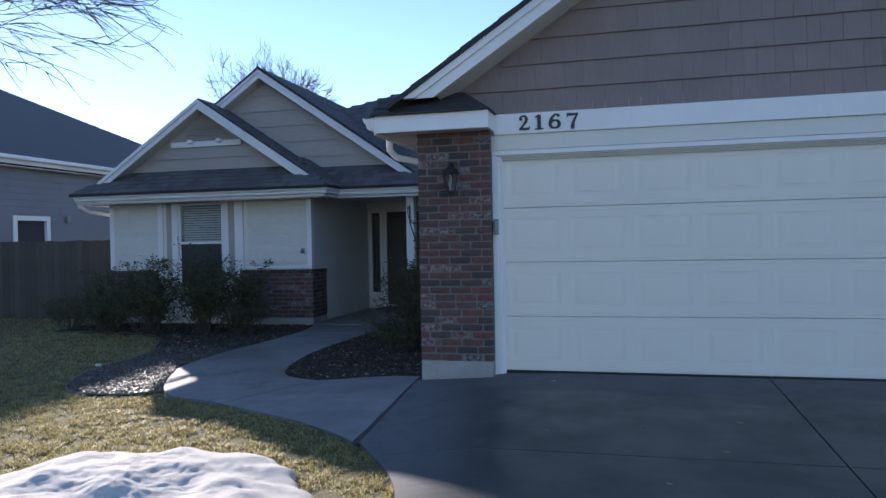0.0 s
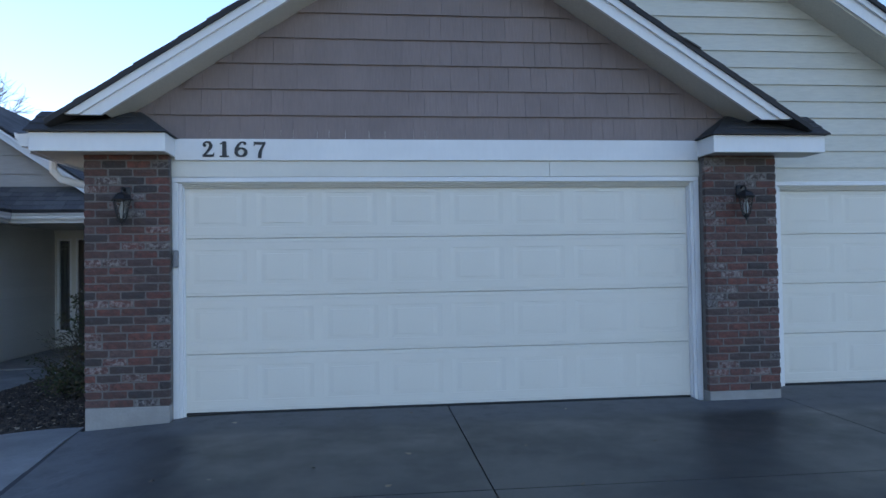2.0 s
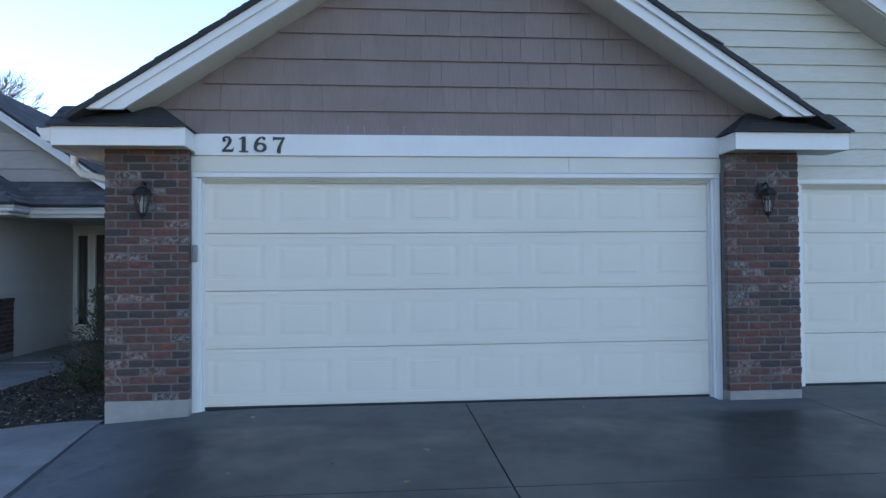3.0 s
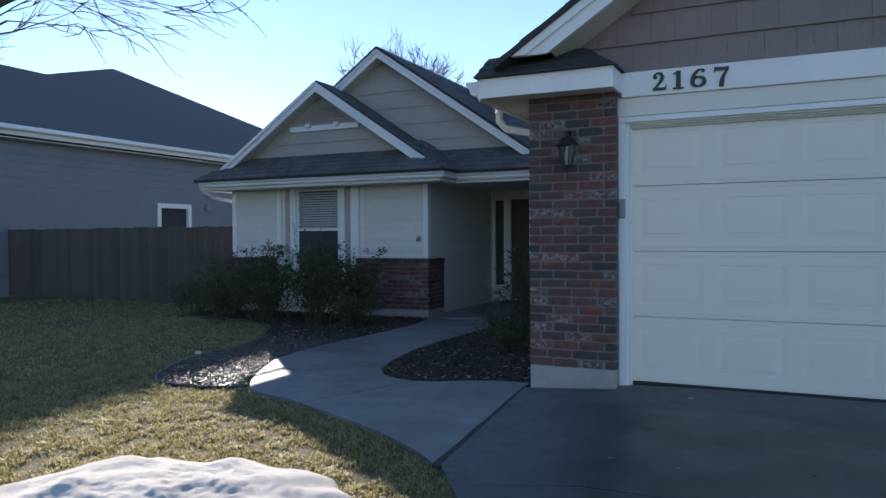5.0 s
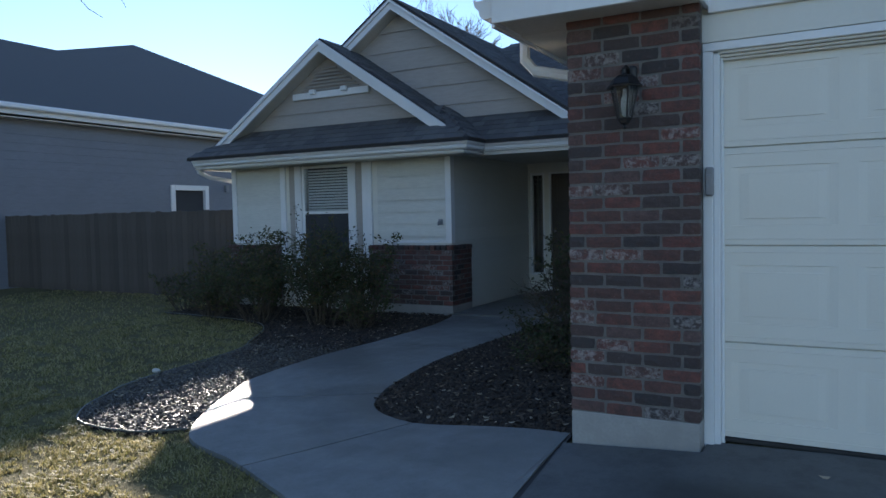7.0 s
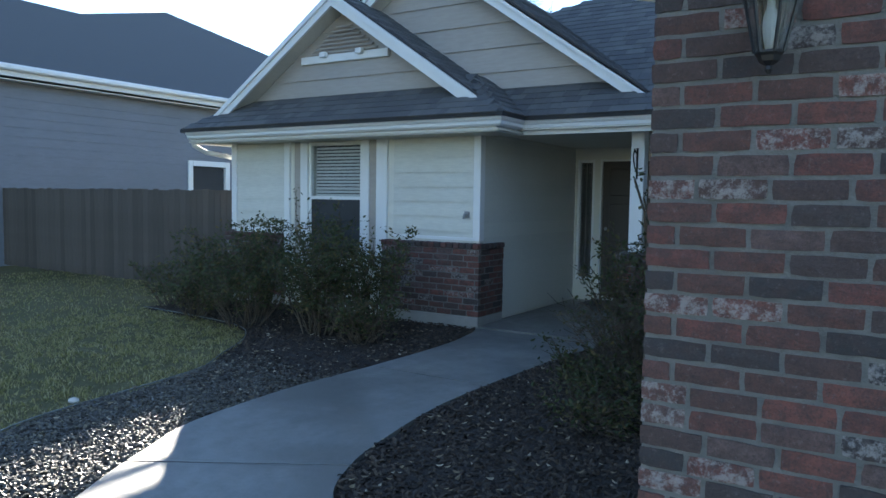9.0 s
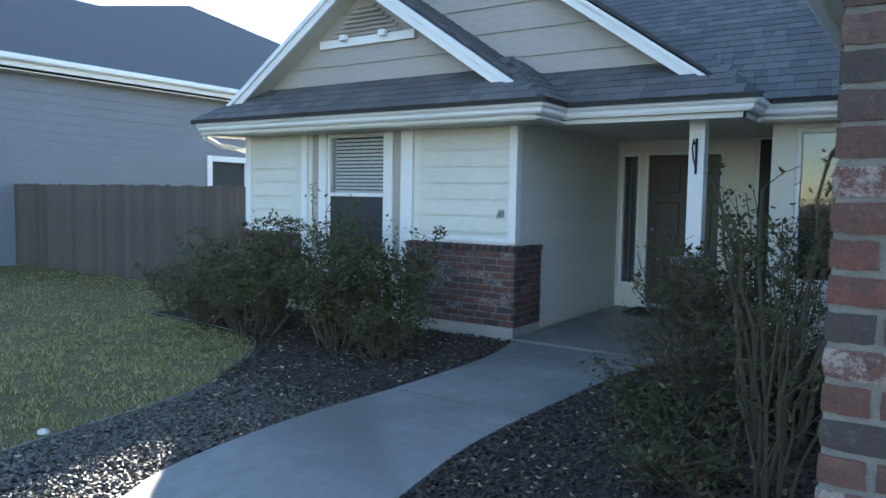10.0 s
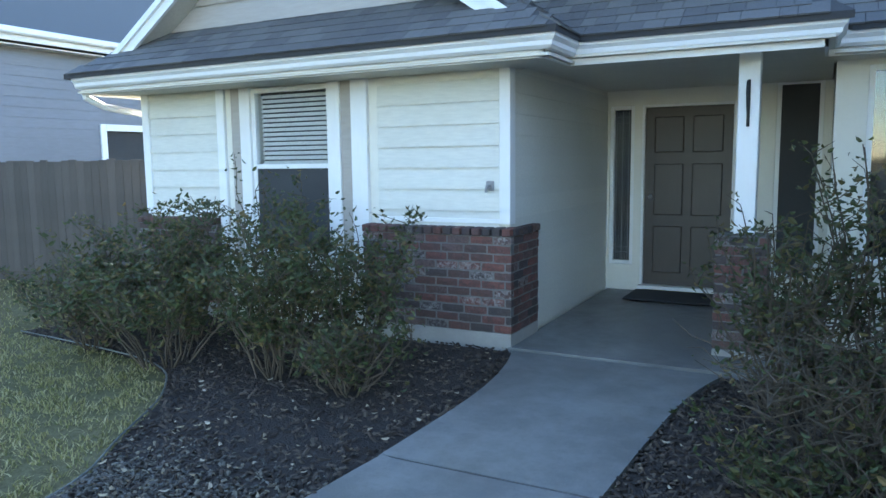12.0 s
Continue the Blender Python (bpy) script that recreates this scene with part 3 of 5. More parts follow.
# Larger gable behind, over the entry.
roof_plane("roof", [(TWO_X, 10.24), (-2.86, 10.24), (-2.86, 14.0), (TWO_X, 14.0)], TWO_Z - 0.02 + TWO_S * TWO_X, (-TWO_S, 0))
roof_plane("roof", [(-9.3, 10.24), (TWO_X, 10.24), (TWO_X, 17.0), (-9.3, 17.0)], TWO_Z - 0.02 - TWO_S * TWO_X, (TWO_S, 0), tabs=False)
roof_plane("roof", [(-4.50, 9.37), (-4.50, 9.96), (-5.35, 10.8), (-5.35, 10.22)], 2.24 - S * 4.50, (-S, 0))
roof_plane("roof", [(-5.05, 9.92), (-2.72, 9.92), (-3.30, 10.62), (-5.60, 10.62)], 2.24 - S * 9.92, (0, S))
# Main roof.
roof_plane("roof", [(-2.72, 10.45), (2.0, 10.45), (2.0, 16.35), (-5.8, 13.1), (-6.0, 12.6)], 2.24 - 0.735 * 10.45, (0, 0.735))
roof_plane("roof", [(-5.8, 13.1), (2.0, 16.35), (2.0, 21.0), (-5.8, 18.0)], 4.19 + 0.2 * 13.1 + 0.29 * 5.8, (0.29, -0.2), tabs=False)


def rake(xt, zt, xa, za, y, deep=0.20, out=0.03):
    """A two-layer white rake board from the eave tip (xt, zt) to the apex (xa, za), cut level at its foot."""
    s = (za - zt) / (xa - xt)
    d = deep / abs(s) * (1 if xa > xt else -1)
    bm = bmesh.new()
    add_prism(bm, [(xt, y, zt), (xt + d, y, zt), (xa, y, za - deep), (xa, y, za)], (0, 0.035, 0))
    t = deep * 0.40
    dt = t / abs(s) * (1 if xa > xt else -1)
    add_prism(bm, [(xt, y - out, zt), (xt + dt, y - out, zt), (xa, y - out, za - t), (xa, y - out, za)], (0, out - 0.002, 0))
    bmesh.ops.recalc_face_normals(bm, faces=bm.faces[:])
    return world_part("rake_board", bm, M["white"], house)


def rake_soffit(xt, zt, xa, za, y0, y1):
    world_part("soffit", prism([(xt, y0, zt), (xa, y0, za), (xa, y1, za), (xt, y1, zt)], (0, 0, 0.02)), M["soffit"], house)


for sgn in (1, -1):
    rake(RIDGE_X - sgn * 3.25, ZR - SG * 3.25, RIDGE_X, ZR, 4.575, 0.185)
    rake_soffit(RIDGE_X - sgn * 2.95, ZR - 0.175 - SG * 2.95, RIDGE_X, ZR - 0.175, 4.61, 5.0)
    xt = -7.15 - sgn * 2.33
    rake(xt, 2.39, -7.15, 3.95, 9.69, 0.17)
    rake_soffit(xt + sgn * 0.25, 2.43, -7.15, 3.79, 9.72, 9.99)
    rake(TWO_X - sgn * 3.19, TWO_Z - TWO_S * 3.19, TWO_X, TWO_Z, 10.27, 0.17)
    rake_soffit(TWO_X - sgn * 2.83, TWO_Z - 0.16 - TWO_S * 2.83, TWO_X, TWO_Z - 0.16, 10.30, 10.56)
rake(8.75, 2.19, 3.9, 5.32, 5.02, 0.22)
rake_soffit(8.38, 2.19, 3.9, 5.08, 5.05, 5.48)

# Eave returns over the piers: white fascia box, soffit and a small hipped roof.
for x0, x1, inner in ((-1.96, -0.85, 1), (4.10, 5.21, -1)):
    bm = bmesh.new()
    add_box(bm, x0, x1, 4.61, 4.635, 2.345, 2.508, 0.003)
    add_box(bm, x0, x0 + 0.025, 4.635, 4.985, 2.345, 2.508, 0.003)
    add_box(bm, x1 - 0.025, x1, 4.635, 4.985, 2.345, 2.508, 0.003)
    world_part("fascia", bm, M["white"], house)
    world_part("soffit", box(x0 + 0.03, x1 - 0.03, 4.64, 4.985, 2.35, 2.37), M["soffit"], house)
    a, b = x0 - 0.03, x1 + 0.03
    bm = bmesh.new()
    ia = (a if inner > 0 else a + 0.33)
    ib = (b - 0.33 if inner > 0 else b)
    bot = [bm.verts.new(p) for p in ((a, 4.575, 2.51), (b, 4.575, 2.51), (b, 4.985, 2.51), (a, 4.985, 2.51))]
    top = [bm.verts.new(p) for p in ((ia, 4.93, 2.745), (ib, 4.93, 2.745), (ib, 4.985, 2.76), (ia, 4.985, 2.76))]
    for k in range(4):
        bm.faces.new((bot[k], bot[(k + 1) % 4], top[(k + 1) % 4], top[k]))
    bm.faces.new(top)
    bm.faces.new(bot[::-1])
    bmesh.ops.recalc_face_normals(bm, faces=bm.faces[:])
    ret = world_part("roof", bm, M["shingle_dark"], house)
    verts, faces = [], []
    rng = random.Random(5)
    for r in range(3):
        f0, f1 = r / 3, (r + 1) / 3
        x = ia * f1 + a * (1 - f1)
        end = ib * f1 + b * (1 - f1)
        while x < end:
            w = min(rng.choice((0.12, 0.16, 0.2)), end - x + 0.01)
            y0, z0, y1, z1 = 4.575 + 0.355 * f0 - 0.006, 2.51 + 0.235 * f0 + 0.012, 4.575 + 0.355 * f1, 2.51 + 0.235 * f1 + 0.004
            n = len(verts)
            verts += [(x, y0, z0), (x + w - 0.004, y0, z0), (x + w - 0.004, y1, z1), (x, y1, z1), (x, y0, z0 - 0.016), (x + w - 0.004, y0, z0 - 0.016)]
            faces += [(n, n + 1, n + 2, n + 3), (n + 4, n + 5, n + 1, n)]
            x += w
    stuff("shingles", verts, faces, M["shingle_dark"], ret)

# Long side eave of the garage, seen beyond the pier.
world_part("fascia", box(-1.98, -1.955, 4.99, 10.4, 2.345, 2.508, 0.003), M["white"], house)
world_part("soffit", box(-1.95, -1.46, 4.99, 10.9, 2.35, 2.37), M["soffit"], house)

# Boards over the big garage door.
world_part("header_board", box(-0.855, 4.105, 4.945, 4.99, 2.315, 2.512, 0.004), M["white"], house, "white painted header board with house digits")
world_part("lower_header", box(-0.89, 2.62, 4.972, 4.99, 2.166, 2.314, 0.002), M["cream"], house)
world_part("lower_header", box(2.623, 4.14, 4.972, 4.99, 2.166, 2.314, 0.002), M["cream"], house)


def casing(x0, x1, z1, y, parent):
    """A stepped casing of boards round three sides of a door opening."""
    for a, b, yy in ((x0 - 0.088, x0 - 0.035, y - 0.028), (x0 - 0.034, x0 - 0.002, y - 0.012), (x0 - 0.001, x0 + 0.012, y + 0.016)):
        for sgn in (0, 1):
            p, q = (a, b) if not sgn else (x0 + x1 - b, x0 + x1 - a)
            world_part("casing", box(p, q, yy, y + 0.07, -0.03, z1 + 0.016, 0.004), M["white"], parent)
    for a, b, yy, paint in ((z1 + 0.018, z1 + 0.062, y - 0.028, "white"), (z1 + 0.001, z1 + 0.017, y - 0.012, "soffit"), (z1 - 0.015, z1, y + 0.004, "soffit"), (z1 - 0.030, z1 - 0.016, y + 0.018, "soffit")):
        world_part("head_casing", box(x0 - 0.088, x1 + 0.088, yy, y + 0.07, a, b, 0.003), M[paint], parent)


def garage_door(x0, x1, z1, y, cols, label):
    d = thing("garage_door", (x0 + x1) / 2, y, 0.0, label, "garage door")
    sec_h = 0.531
    w = (x1 - x0) / cols
    bm = bmesh.new()
    # One panel: a groove stamped round a raised field.
    hx, hz = w * 0.428, 0.158
    rings = [(hx, hz, 0.0), (hx - 0.040, hz - 0.002, 0.0055), (hx - 0.052, hz - 0.036, 0.0055), (hx - 0.092, hz - 0.038, 0.0006)]
    loops = [[bm.verts.new((sx * a, dy, sz * b)) for sx, sz in ((-1, -1), (1, -1), (1, 1), (-1, 1))] for a, b, dy in rings]
    for p, q in zip(loops, loops[1:]):
        for k in range(4):
            bm.faces.new((p[k], p[(k + 1) % 4], q[(k + 1) % 4], q[k]))
    bm.faces.new(loops[-1])
    bmesh.ops.recalc_face_normals(bm, faces=bm.faces[:])
    if bm.faces[-1].normal.y > 0:
        bmesh.ops.reverse_faces(bm, faces=bm.faces[:])
    panel_mesh = finish("panel", bm, M["door_cream"])
    for r in range(4):
        za, zb = 0.012 + r * sec_h, 0.012 + (r + 1) * sec_h
        bm = bmesh.new()
        zc = (za + zb) / 2
        # The section's sheet, pierced where the panels are stamped.
        rows = [za + 0.005, zc - hz, zc + hz, zb - 0.005]
        cols_x = [x0] + [v for c in range(cols) for v in (x0 + (c + 0.5) * w - hx, x0 + (c + 0.5) * w + hx)] + [x1]
        grid = [[bm.verts.new((x, y, z)) for z in rows] for x in cols_x]
        for i in range(len(cols_x) - 1):
            for k in range(3):
                if not (k == 1 and i % 2 == 1):
                    bm.faces.new((grid[i][k], grid[i + 1][k], grid[i + 1][k + 1], grid[i][k + 1]))
        for edge_z, dz, dy in ((za + 0.004, -0.004, 0.012), (zb - 0.004, 0.004, 0.012)):
            a = [bm.verts.new((x, y, edge_z)) for x in (x0, x1)] + [bm.verts.new((x, y + dy, edge_z + dz)) for x in (x1, x0)]
            bm.faces.new(a)
        add_box(bm, x0, x1, y + 0.014, y + 0.05, za + 0.001, zb - 0.001)
        for zz in (za + 0.035, zb - 0.035):
            add_box(bm, x0, x1, y - 0.0025, y + 0.004, zz - 0.004, zz + 0.004, 0.002)
        sec = world_part("section", bm, M["door_cream"], d)
        for c in range(cols):
            piece("panel", panel_mesh, sec, (x0 + (c + 0.5) * w, y, zc))
    world_part("bottom_seal", box(x0, x1, y - 0.008, y + 0.04, -0.012, 0.012, 0.004), M["rubber"], d, "black rubber bottom seal")
    casing(x0, x1, z1, y - 0.05, d)
    return d


garage_door(-0.80, 4.03, 2.10, DOOR_Y, 8, "closed cream sectional garage door with raised panels")
garage_door(5.25, 8.00, 2.10, 5.50, 4, "closed cream single garage door with raised panels")

# ---- lap siding ----
def lap_boards(parent, x0, x1, z0, z1, y, expose=0.165, material=None, left=None, right=None):
    """Lapped boards facing -y; left and right may give sloping ends."""
    z = z0
    while z < z1 - 0.02:
        top = min(z + expose, z1)
        a, b = (left(z) if left else x0), (right(z) if right else x1)
        at, bt = (left(top) if left else x0), (right(top) if right else x1)
        if b - a > 0.06:
            bm = bmesh.new()
            at, bt = (at, bt) if bt > at else ((at + bt) / 2,) * 2
            p = [(a, y - 0.030, z), (b, y - 0.030, z), (bt, y - 0.010, top + 0.004), (at, y - 0.010, top + 0.004)]
            add_prism(bm, p, (0, 0.012, 0))
            bmesh.ops.recalc_face_normals(bm, faces=bm.faces[:])
            world_part("board", bm, material or M["siding"], parent)
        z += expose


lap_boards(second_gable, 2.2, 8.4, 2.135, 5.08, 5.47, 0.1785, M["siding"], None, lambda z: min(8.4, 3.9 + (5.08 - z) / 0.645))
lap_boards(gable_one, -9, -5, 2.62, 3.7, 9.99, 0.30, M["taupe"], lambda z: -7.15 - (3.80 - z) / S, lambda z: -7.15 + (3.80 - z) / S)
lap_boards(gable_two, -9, -3, 2.62, 4.4, 10.56, 0.30, M["taupe"], lambda z: TWO_X - (4.43 - z) / TWO_S, lambda z: TWO_X + (4.43 - z) / TWO_S)
lap_boards(wing_wall, -9.17, -8.21, 0.785, 2.12, 9.985, 0.178, M["wing_siding"])
lap_boards(wing_wall, -6.33, -5.17, 0.785, 2.12, 9.985, 0.178, M["wing_siding"])
for z in range(13):
    bm = prism([(-5.095, 10.0, -0.12 + z * 0.17), (-5.095, 12.92, -0.12 + z * 0.17), (-5.095, 12.92, 0.05 + z * 0.17), (-5.095, 10.0, 0.05 + z * 0.17)], (0.014, 0, 0))
    for v in bm.verts:
        if v.co.x > -5.09 and v.co.z > -0.12 + z * 0.17 + 0.1:
            v.co.x -= 0.009
    world_part("board", bm, M["wing_siding"], alcove_wall)
for z in range(13):
    bm = prism([(-1.46, 5.05, -0.10 + z * 0.19), (-1.46, 11.0, -0.10 + z * 0.19), (-1.46, 11.0, 0.09 + z * 0.19), (-1.46, 5.05, 0.09 + z * 0.19)], (-0.016, 0, 0))
    for v in bm.verts:
        if v.co.x < -1.465 and v.co.z > -0.10 + z * 0.19 + 0.1:
            v.co.x += 0.010
    world_part("board", bm, M["siding"], side_wall)

# White boards of the wing's front.
for x0, x1, y, z0, z1 in ((-9.27, -9.17, 9.945, 0.86, 2.13), (-8.21, -8.11, 9.945, 0.46, 2.13), (-7.93, -7.80, 9.97, 0.46, 2.13), (-6.86, -6.74, 9.97, 0.46, 2.13),
                          (-6.60, -6.43, 9.945, 0.46, 2.13), (-5.165, -5.07, 9.945, 0.86, 2.13)):
    world_part("trim_board", box(x0, x1, y, 10.06, z0, z1, 0.004), M["white"], house)
for x0, x1 in ((-9.17, -8.21), (-6.33, -5.165)):
    world_part("trim_board", box(x0, x1, 9.95, 9.985, 0.862, 0.90, 0.003), M["white"], house)
world_part("trim_board", box(-8.11, -7.93, 9.99, 10.04, 0.46, 2.13, 0.003), M["taupe"], house)
world_part("trim_board", box(-6.74, -6.60, 9.99, 10.04, 0.46, 2.13, 0.003), M["taupe"], house)
world_part("trim_board", box(-6.43, -6.33, 10.0, 10.03, 0.86, 2.13, 0.003), M["taupe"], house)

# Eaves of the wing and the entry: soffit, fascia and a formed gutter.
for b in ((-9.6, -4.58, 9.46, 10.1, 2.10, 2.12), (-5.1, -2.82, 9.98, 12.95, 2.14, 2.16), (-2.82, -1.46, 10.5, 11.1, 2.10, 2.12)):
    world_part("soffit", box(*b), M["soffit"], house)


def gutter(pts, z, parent):
    """A formed white gutter with a flat fascia under it, along a line in plan; it hangs on the outer side."""
    prof = [(0.0, 0.0), (-0.055, 0.0), (-0.075, 0.02), (-0.080, 0.05), (-0.105, 0.075), (-0.112, 0.105), (-0.112, 0.118), (-0.104, 0.118), (-0.100, 0.105), (-0.012, 0.112), (0.0, 0.118)]
    rows = []
    bm = bmesh.new()
    n = len(pts)
    for i, p in enumerate(pts):
        p = Vector(p)
        d0 = (p - Vector(pts[i - 1])).normalized() if i else (Vector(pts[1]) - p).normalized()
        d1 = (Vector(pts[i + 1]) - p).normalized() if i < n - 1 else d0
        nrm = Vector((-d0.y, d0.x)) + Vector((-d1.y, d1.x))
        nrm = nrm / max(0.3, nrm.length_squared / 2)
        rows.append([bm.verts.new((p.x + nrm.x * a, p.y + nrm.y * a, z + b)) for a, b in prof])
    k = len(prof)
    for a, b in zip(rows, rows[1:]):
        for j in range(k):
            bm.faces.new((a[j], b[j], b[(j + 1) % k], a[(j + 1) % k]))
    bm.faces.new(rows[0])
    bm.faces.new(rows[-1][::-1])
    bmesh.ops.recalc_face_normals(bm, faces=bm.faces[:])
    g = world_part("gutter", bm, M["white"], parent, "white formed metal gutter")
    for p, q in zip(pts, pts[1:]):
        p, q = Vector(p), Vector(q)
        d = (q - p).normalized()
        m = Vector((-d.y, d.x)) * 0.022
        world_part("fascia", prism([(p.x, p.y, z - 0.055), (q.x, q.y, z - 0.055), (q.x + m.x, q.y + m.y, z - 0.055), (p.x + m.x, p.y + m.y, z - 0.055)], (0, 0, 0.16)), M["white"], parent)
    return g


GU = 2.145
gutter([(-9.60, 9.50), (-4.62, 9.50), (-4.62, 10.05), (-2.86, 10.05), (-2.86, 10.58), (-1.47, 10.58)], GU, house)
gutter([(-9.60, 16.9), (-9.60, 9.51)], GU, house)
gutter([(-1.985, 10.3), (-1.985, 4.66)], 2.39, house)


def downspout(pts, label):
    bm = bmesh.new()
    add_tube(bm, pts, [0.036] * len(pts), 8)
    t = solo("downspout", bm, M["white"], label, "downspout", "")
    return t


downspout([(-9.62, 9.55, 2.17), (-9.62, 9.56, 2.07), (-9.55, 9.72, 1.98), (-9.34, 10.18, 1.90), (-9.30, 10.25, 1.80), (-9.30, 10.25, -0.14)], "white metal downspout at the corner of the wing")
downspout([(-2.02, 5.25, 2.40), (-2.02, 5.25, 2.26), (-1.95, 5.25, 2.18), (-1.62, 5.25, 2.10), (-1.54, 5.25, 2.02), (-1.54, 5.25, -0.14)], "cream metal downspout beside the brick pier")

# Louvred vent and bracketed board in the small gable.
vent = thing("gable_vent", -7.15, 9.97, 3.2, "white louvred vent with a bracketed board in the gable", "vent")
world_part("ledger", box(-7.88, -6.42, 9.93, 9.98, 3.13, 3.23, 0.004), M["white"], vent)
for x in (-7.45, -6.85):
    world_part("bracket", box(x - 0.05, x + 0.05, 9.86, 9.93, 3.19, 3.26, 0.008), M["white"], vent)
for k in range(7):
    hw = (3.68 - (3.27 + k * 0.052)) / S * 0.9
    bm = prism([(-7.15 - hw, 9.965, 3.27 + k * 0.052), (-7.15 + hw, 9.965, 3.27 + k * 0.052), (-7.15 + hw, 9.93, 3.245 + k * 0.052), (-7.15 - hw, 9.93, 3.245 + k * 0.052)], (0, 0, 0.012))
    world_part("slat", bm, M["taupe"], vent)

# ---- windows and the front door ----
def window(name, x0, x1, z0, z1, y, label, blind=True, rail=None):
    w = thing(name, (x0 + x1) / 2, y, z0, label, "window", kind="structure")
    f = 0.045
    for a, b, c, d in ((x0, x0 + f, z0, z1), (x1 - f, x1, z0, z1), (x0 + f, x1 - f, z0, z0 + f), (x0 + f, x1 - f, z1 - f, z1)):
        world_part("window_frame", box(a, b, y, y + 0.06, c, d, 0.004), M["white"], w)
    zs = [z0 + f, rail, z1 - f] if rail else [z0 + f, z1 - f]
    if rail:
        world_part("meeting_rail", box(x0 + f, x1 - f, y - 0.004, y + 0.05, rail - 0.022, rail + 0.022, 0.003), M["white"], w)
    for a, b in zip(zs, zs[1:]):
        g = world_part("pane", box(x0 + f, x1 - f, y + 0.028, y + 0.032, a, b), M["window_glass"], w)
        g.visible_shadow = False
    # Solid block behind the glass, the unlit room's shade put into its colour.
    world_part("room", box(x0, x1, y + 0.17, y + 0.47, z0, z1), M["room_shade_and_mat"], w)
    if blind:
        za = rail if rail else z0 + f
        k = int((z1 - f - za) / 0.045)
        mesh = finish("slat", prism([(x0 + f + 0.01, 0, 0), (x1 - f - 0.01, 0, 0), (x1 - f - 0.01, 0.028, 0.030), (x0 + f + 0.01, 0.028, 0.030)], (0, 0.002, 0.004)), M["blind"])
        for i in range(k):
            piece("slat", mesh, w, (0, y + 0.075, za + 0.02 + i * 0.045))
    if rail:
        # A true insect screen in front of the lower sash.
        world_part("insect_screen", box(x0 + f, x1 - f, y + 0.010, y + 0.013, z0 + f, rail - 0.022), M["screen"], w, "dark screen sheet over the glass")
    return w


window("window_1", -7.80, -6.86, 0.50, 2.09, 10.0, "white double-hung window with closed blinds above a dark screen", True, 1.345)
window("window_2", -2.58, -1.62, 0.55, 2.06, 11.02, "white-framed dark entry window reflecting the street", False)
window("window_3", -3.32, -2.88, 0.10, 2.16, 12.94, "tall narrow dark entry window", False)
window("window_4", -5.06, -4.78, 0.16, 1.975, 12.94, "narrow leaded sidelight beside the front door", False)
# Dark sheet added over this glass to cut its bright reflection.
world_part("insect_screen", box(-3.275, -2.925, 12.945, 12.948, 0.145, 2.115), M["screen"], bpy.data.objects["window_3"], "dark screen sheet over the glass")
lead = bpy.data.objects["window_4"]
for x in (-4.99, -4.92, -4.85):
    world_part("leading", box(x - 0.003, x + 0.003, 12.958, 12.966, 0.22, 1.92), M["grey_plastic"], lead)
for z in (0.3, 0.36, 1.78, 1.85):
    world_part("leading", box(-5.01, -4.83, 12.958, 12.966, z - 0.003, z + 0.003), M["grey_plastic"], lead)

door = thing("door_1", -4.19, 12.95, -0.05, "closed dark brown panelled front door with white frame", "door", kind="structure")
world_part("door_leaf", box(-4.66, -3.73, 12.95, 12.99, -0.06, 1.945, 0.003), M["front_door"], door)
for x0, x1 in ((-4.56, -4.24), (-4.15, -3.83)):
    for z0, z1 in ((0.08, 0.62), (0.74, 1.32), (1.44, 1.84)):
        bm = box(x0, x1, 12.936, 12.955, z0, z1, 0.012)
        world_part("door_panel", bm, M["front_door"], door)
for a, b, c, d in ((-4.69, -4.66, -0.08, 1.975), (-3.73, -3.69, -0.08, 1.975), (-4.66, -3.73, 1.945, 1.975)):
    world_part("door_frame", box(a, b, 12.90, 13.0, c, d, 0.004), M["white"], door)
world_part("sill", box(-4.70, -3.68, 12.82, 13.0, -0.10, -0.06, 0.006), M["white"], door)
bm = bmesh.new()
add_tube(bm, [(-4.60, 12.95, 0.95), (-4.60, 12.90, 0.95), (-4.58, 12.885, 0.95)], [0.012, 0.012, 0.028], 10)
world_part("door_knob", bm, M["grey_plastic"], door, "brushed metal knob")
mat = box(-4.70, -3.80, 12.15, 12.75, -0.105, -0.09, 0.005)
solo("doormat", mat, M["room_shade_and_mat"], "dark doormat on the porch slab", "doormat", "")

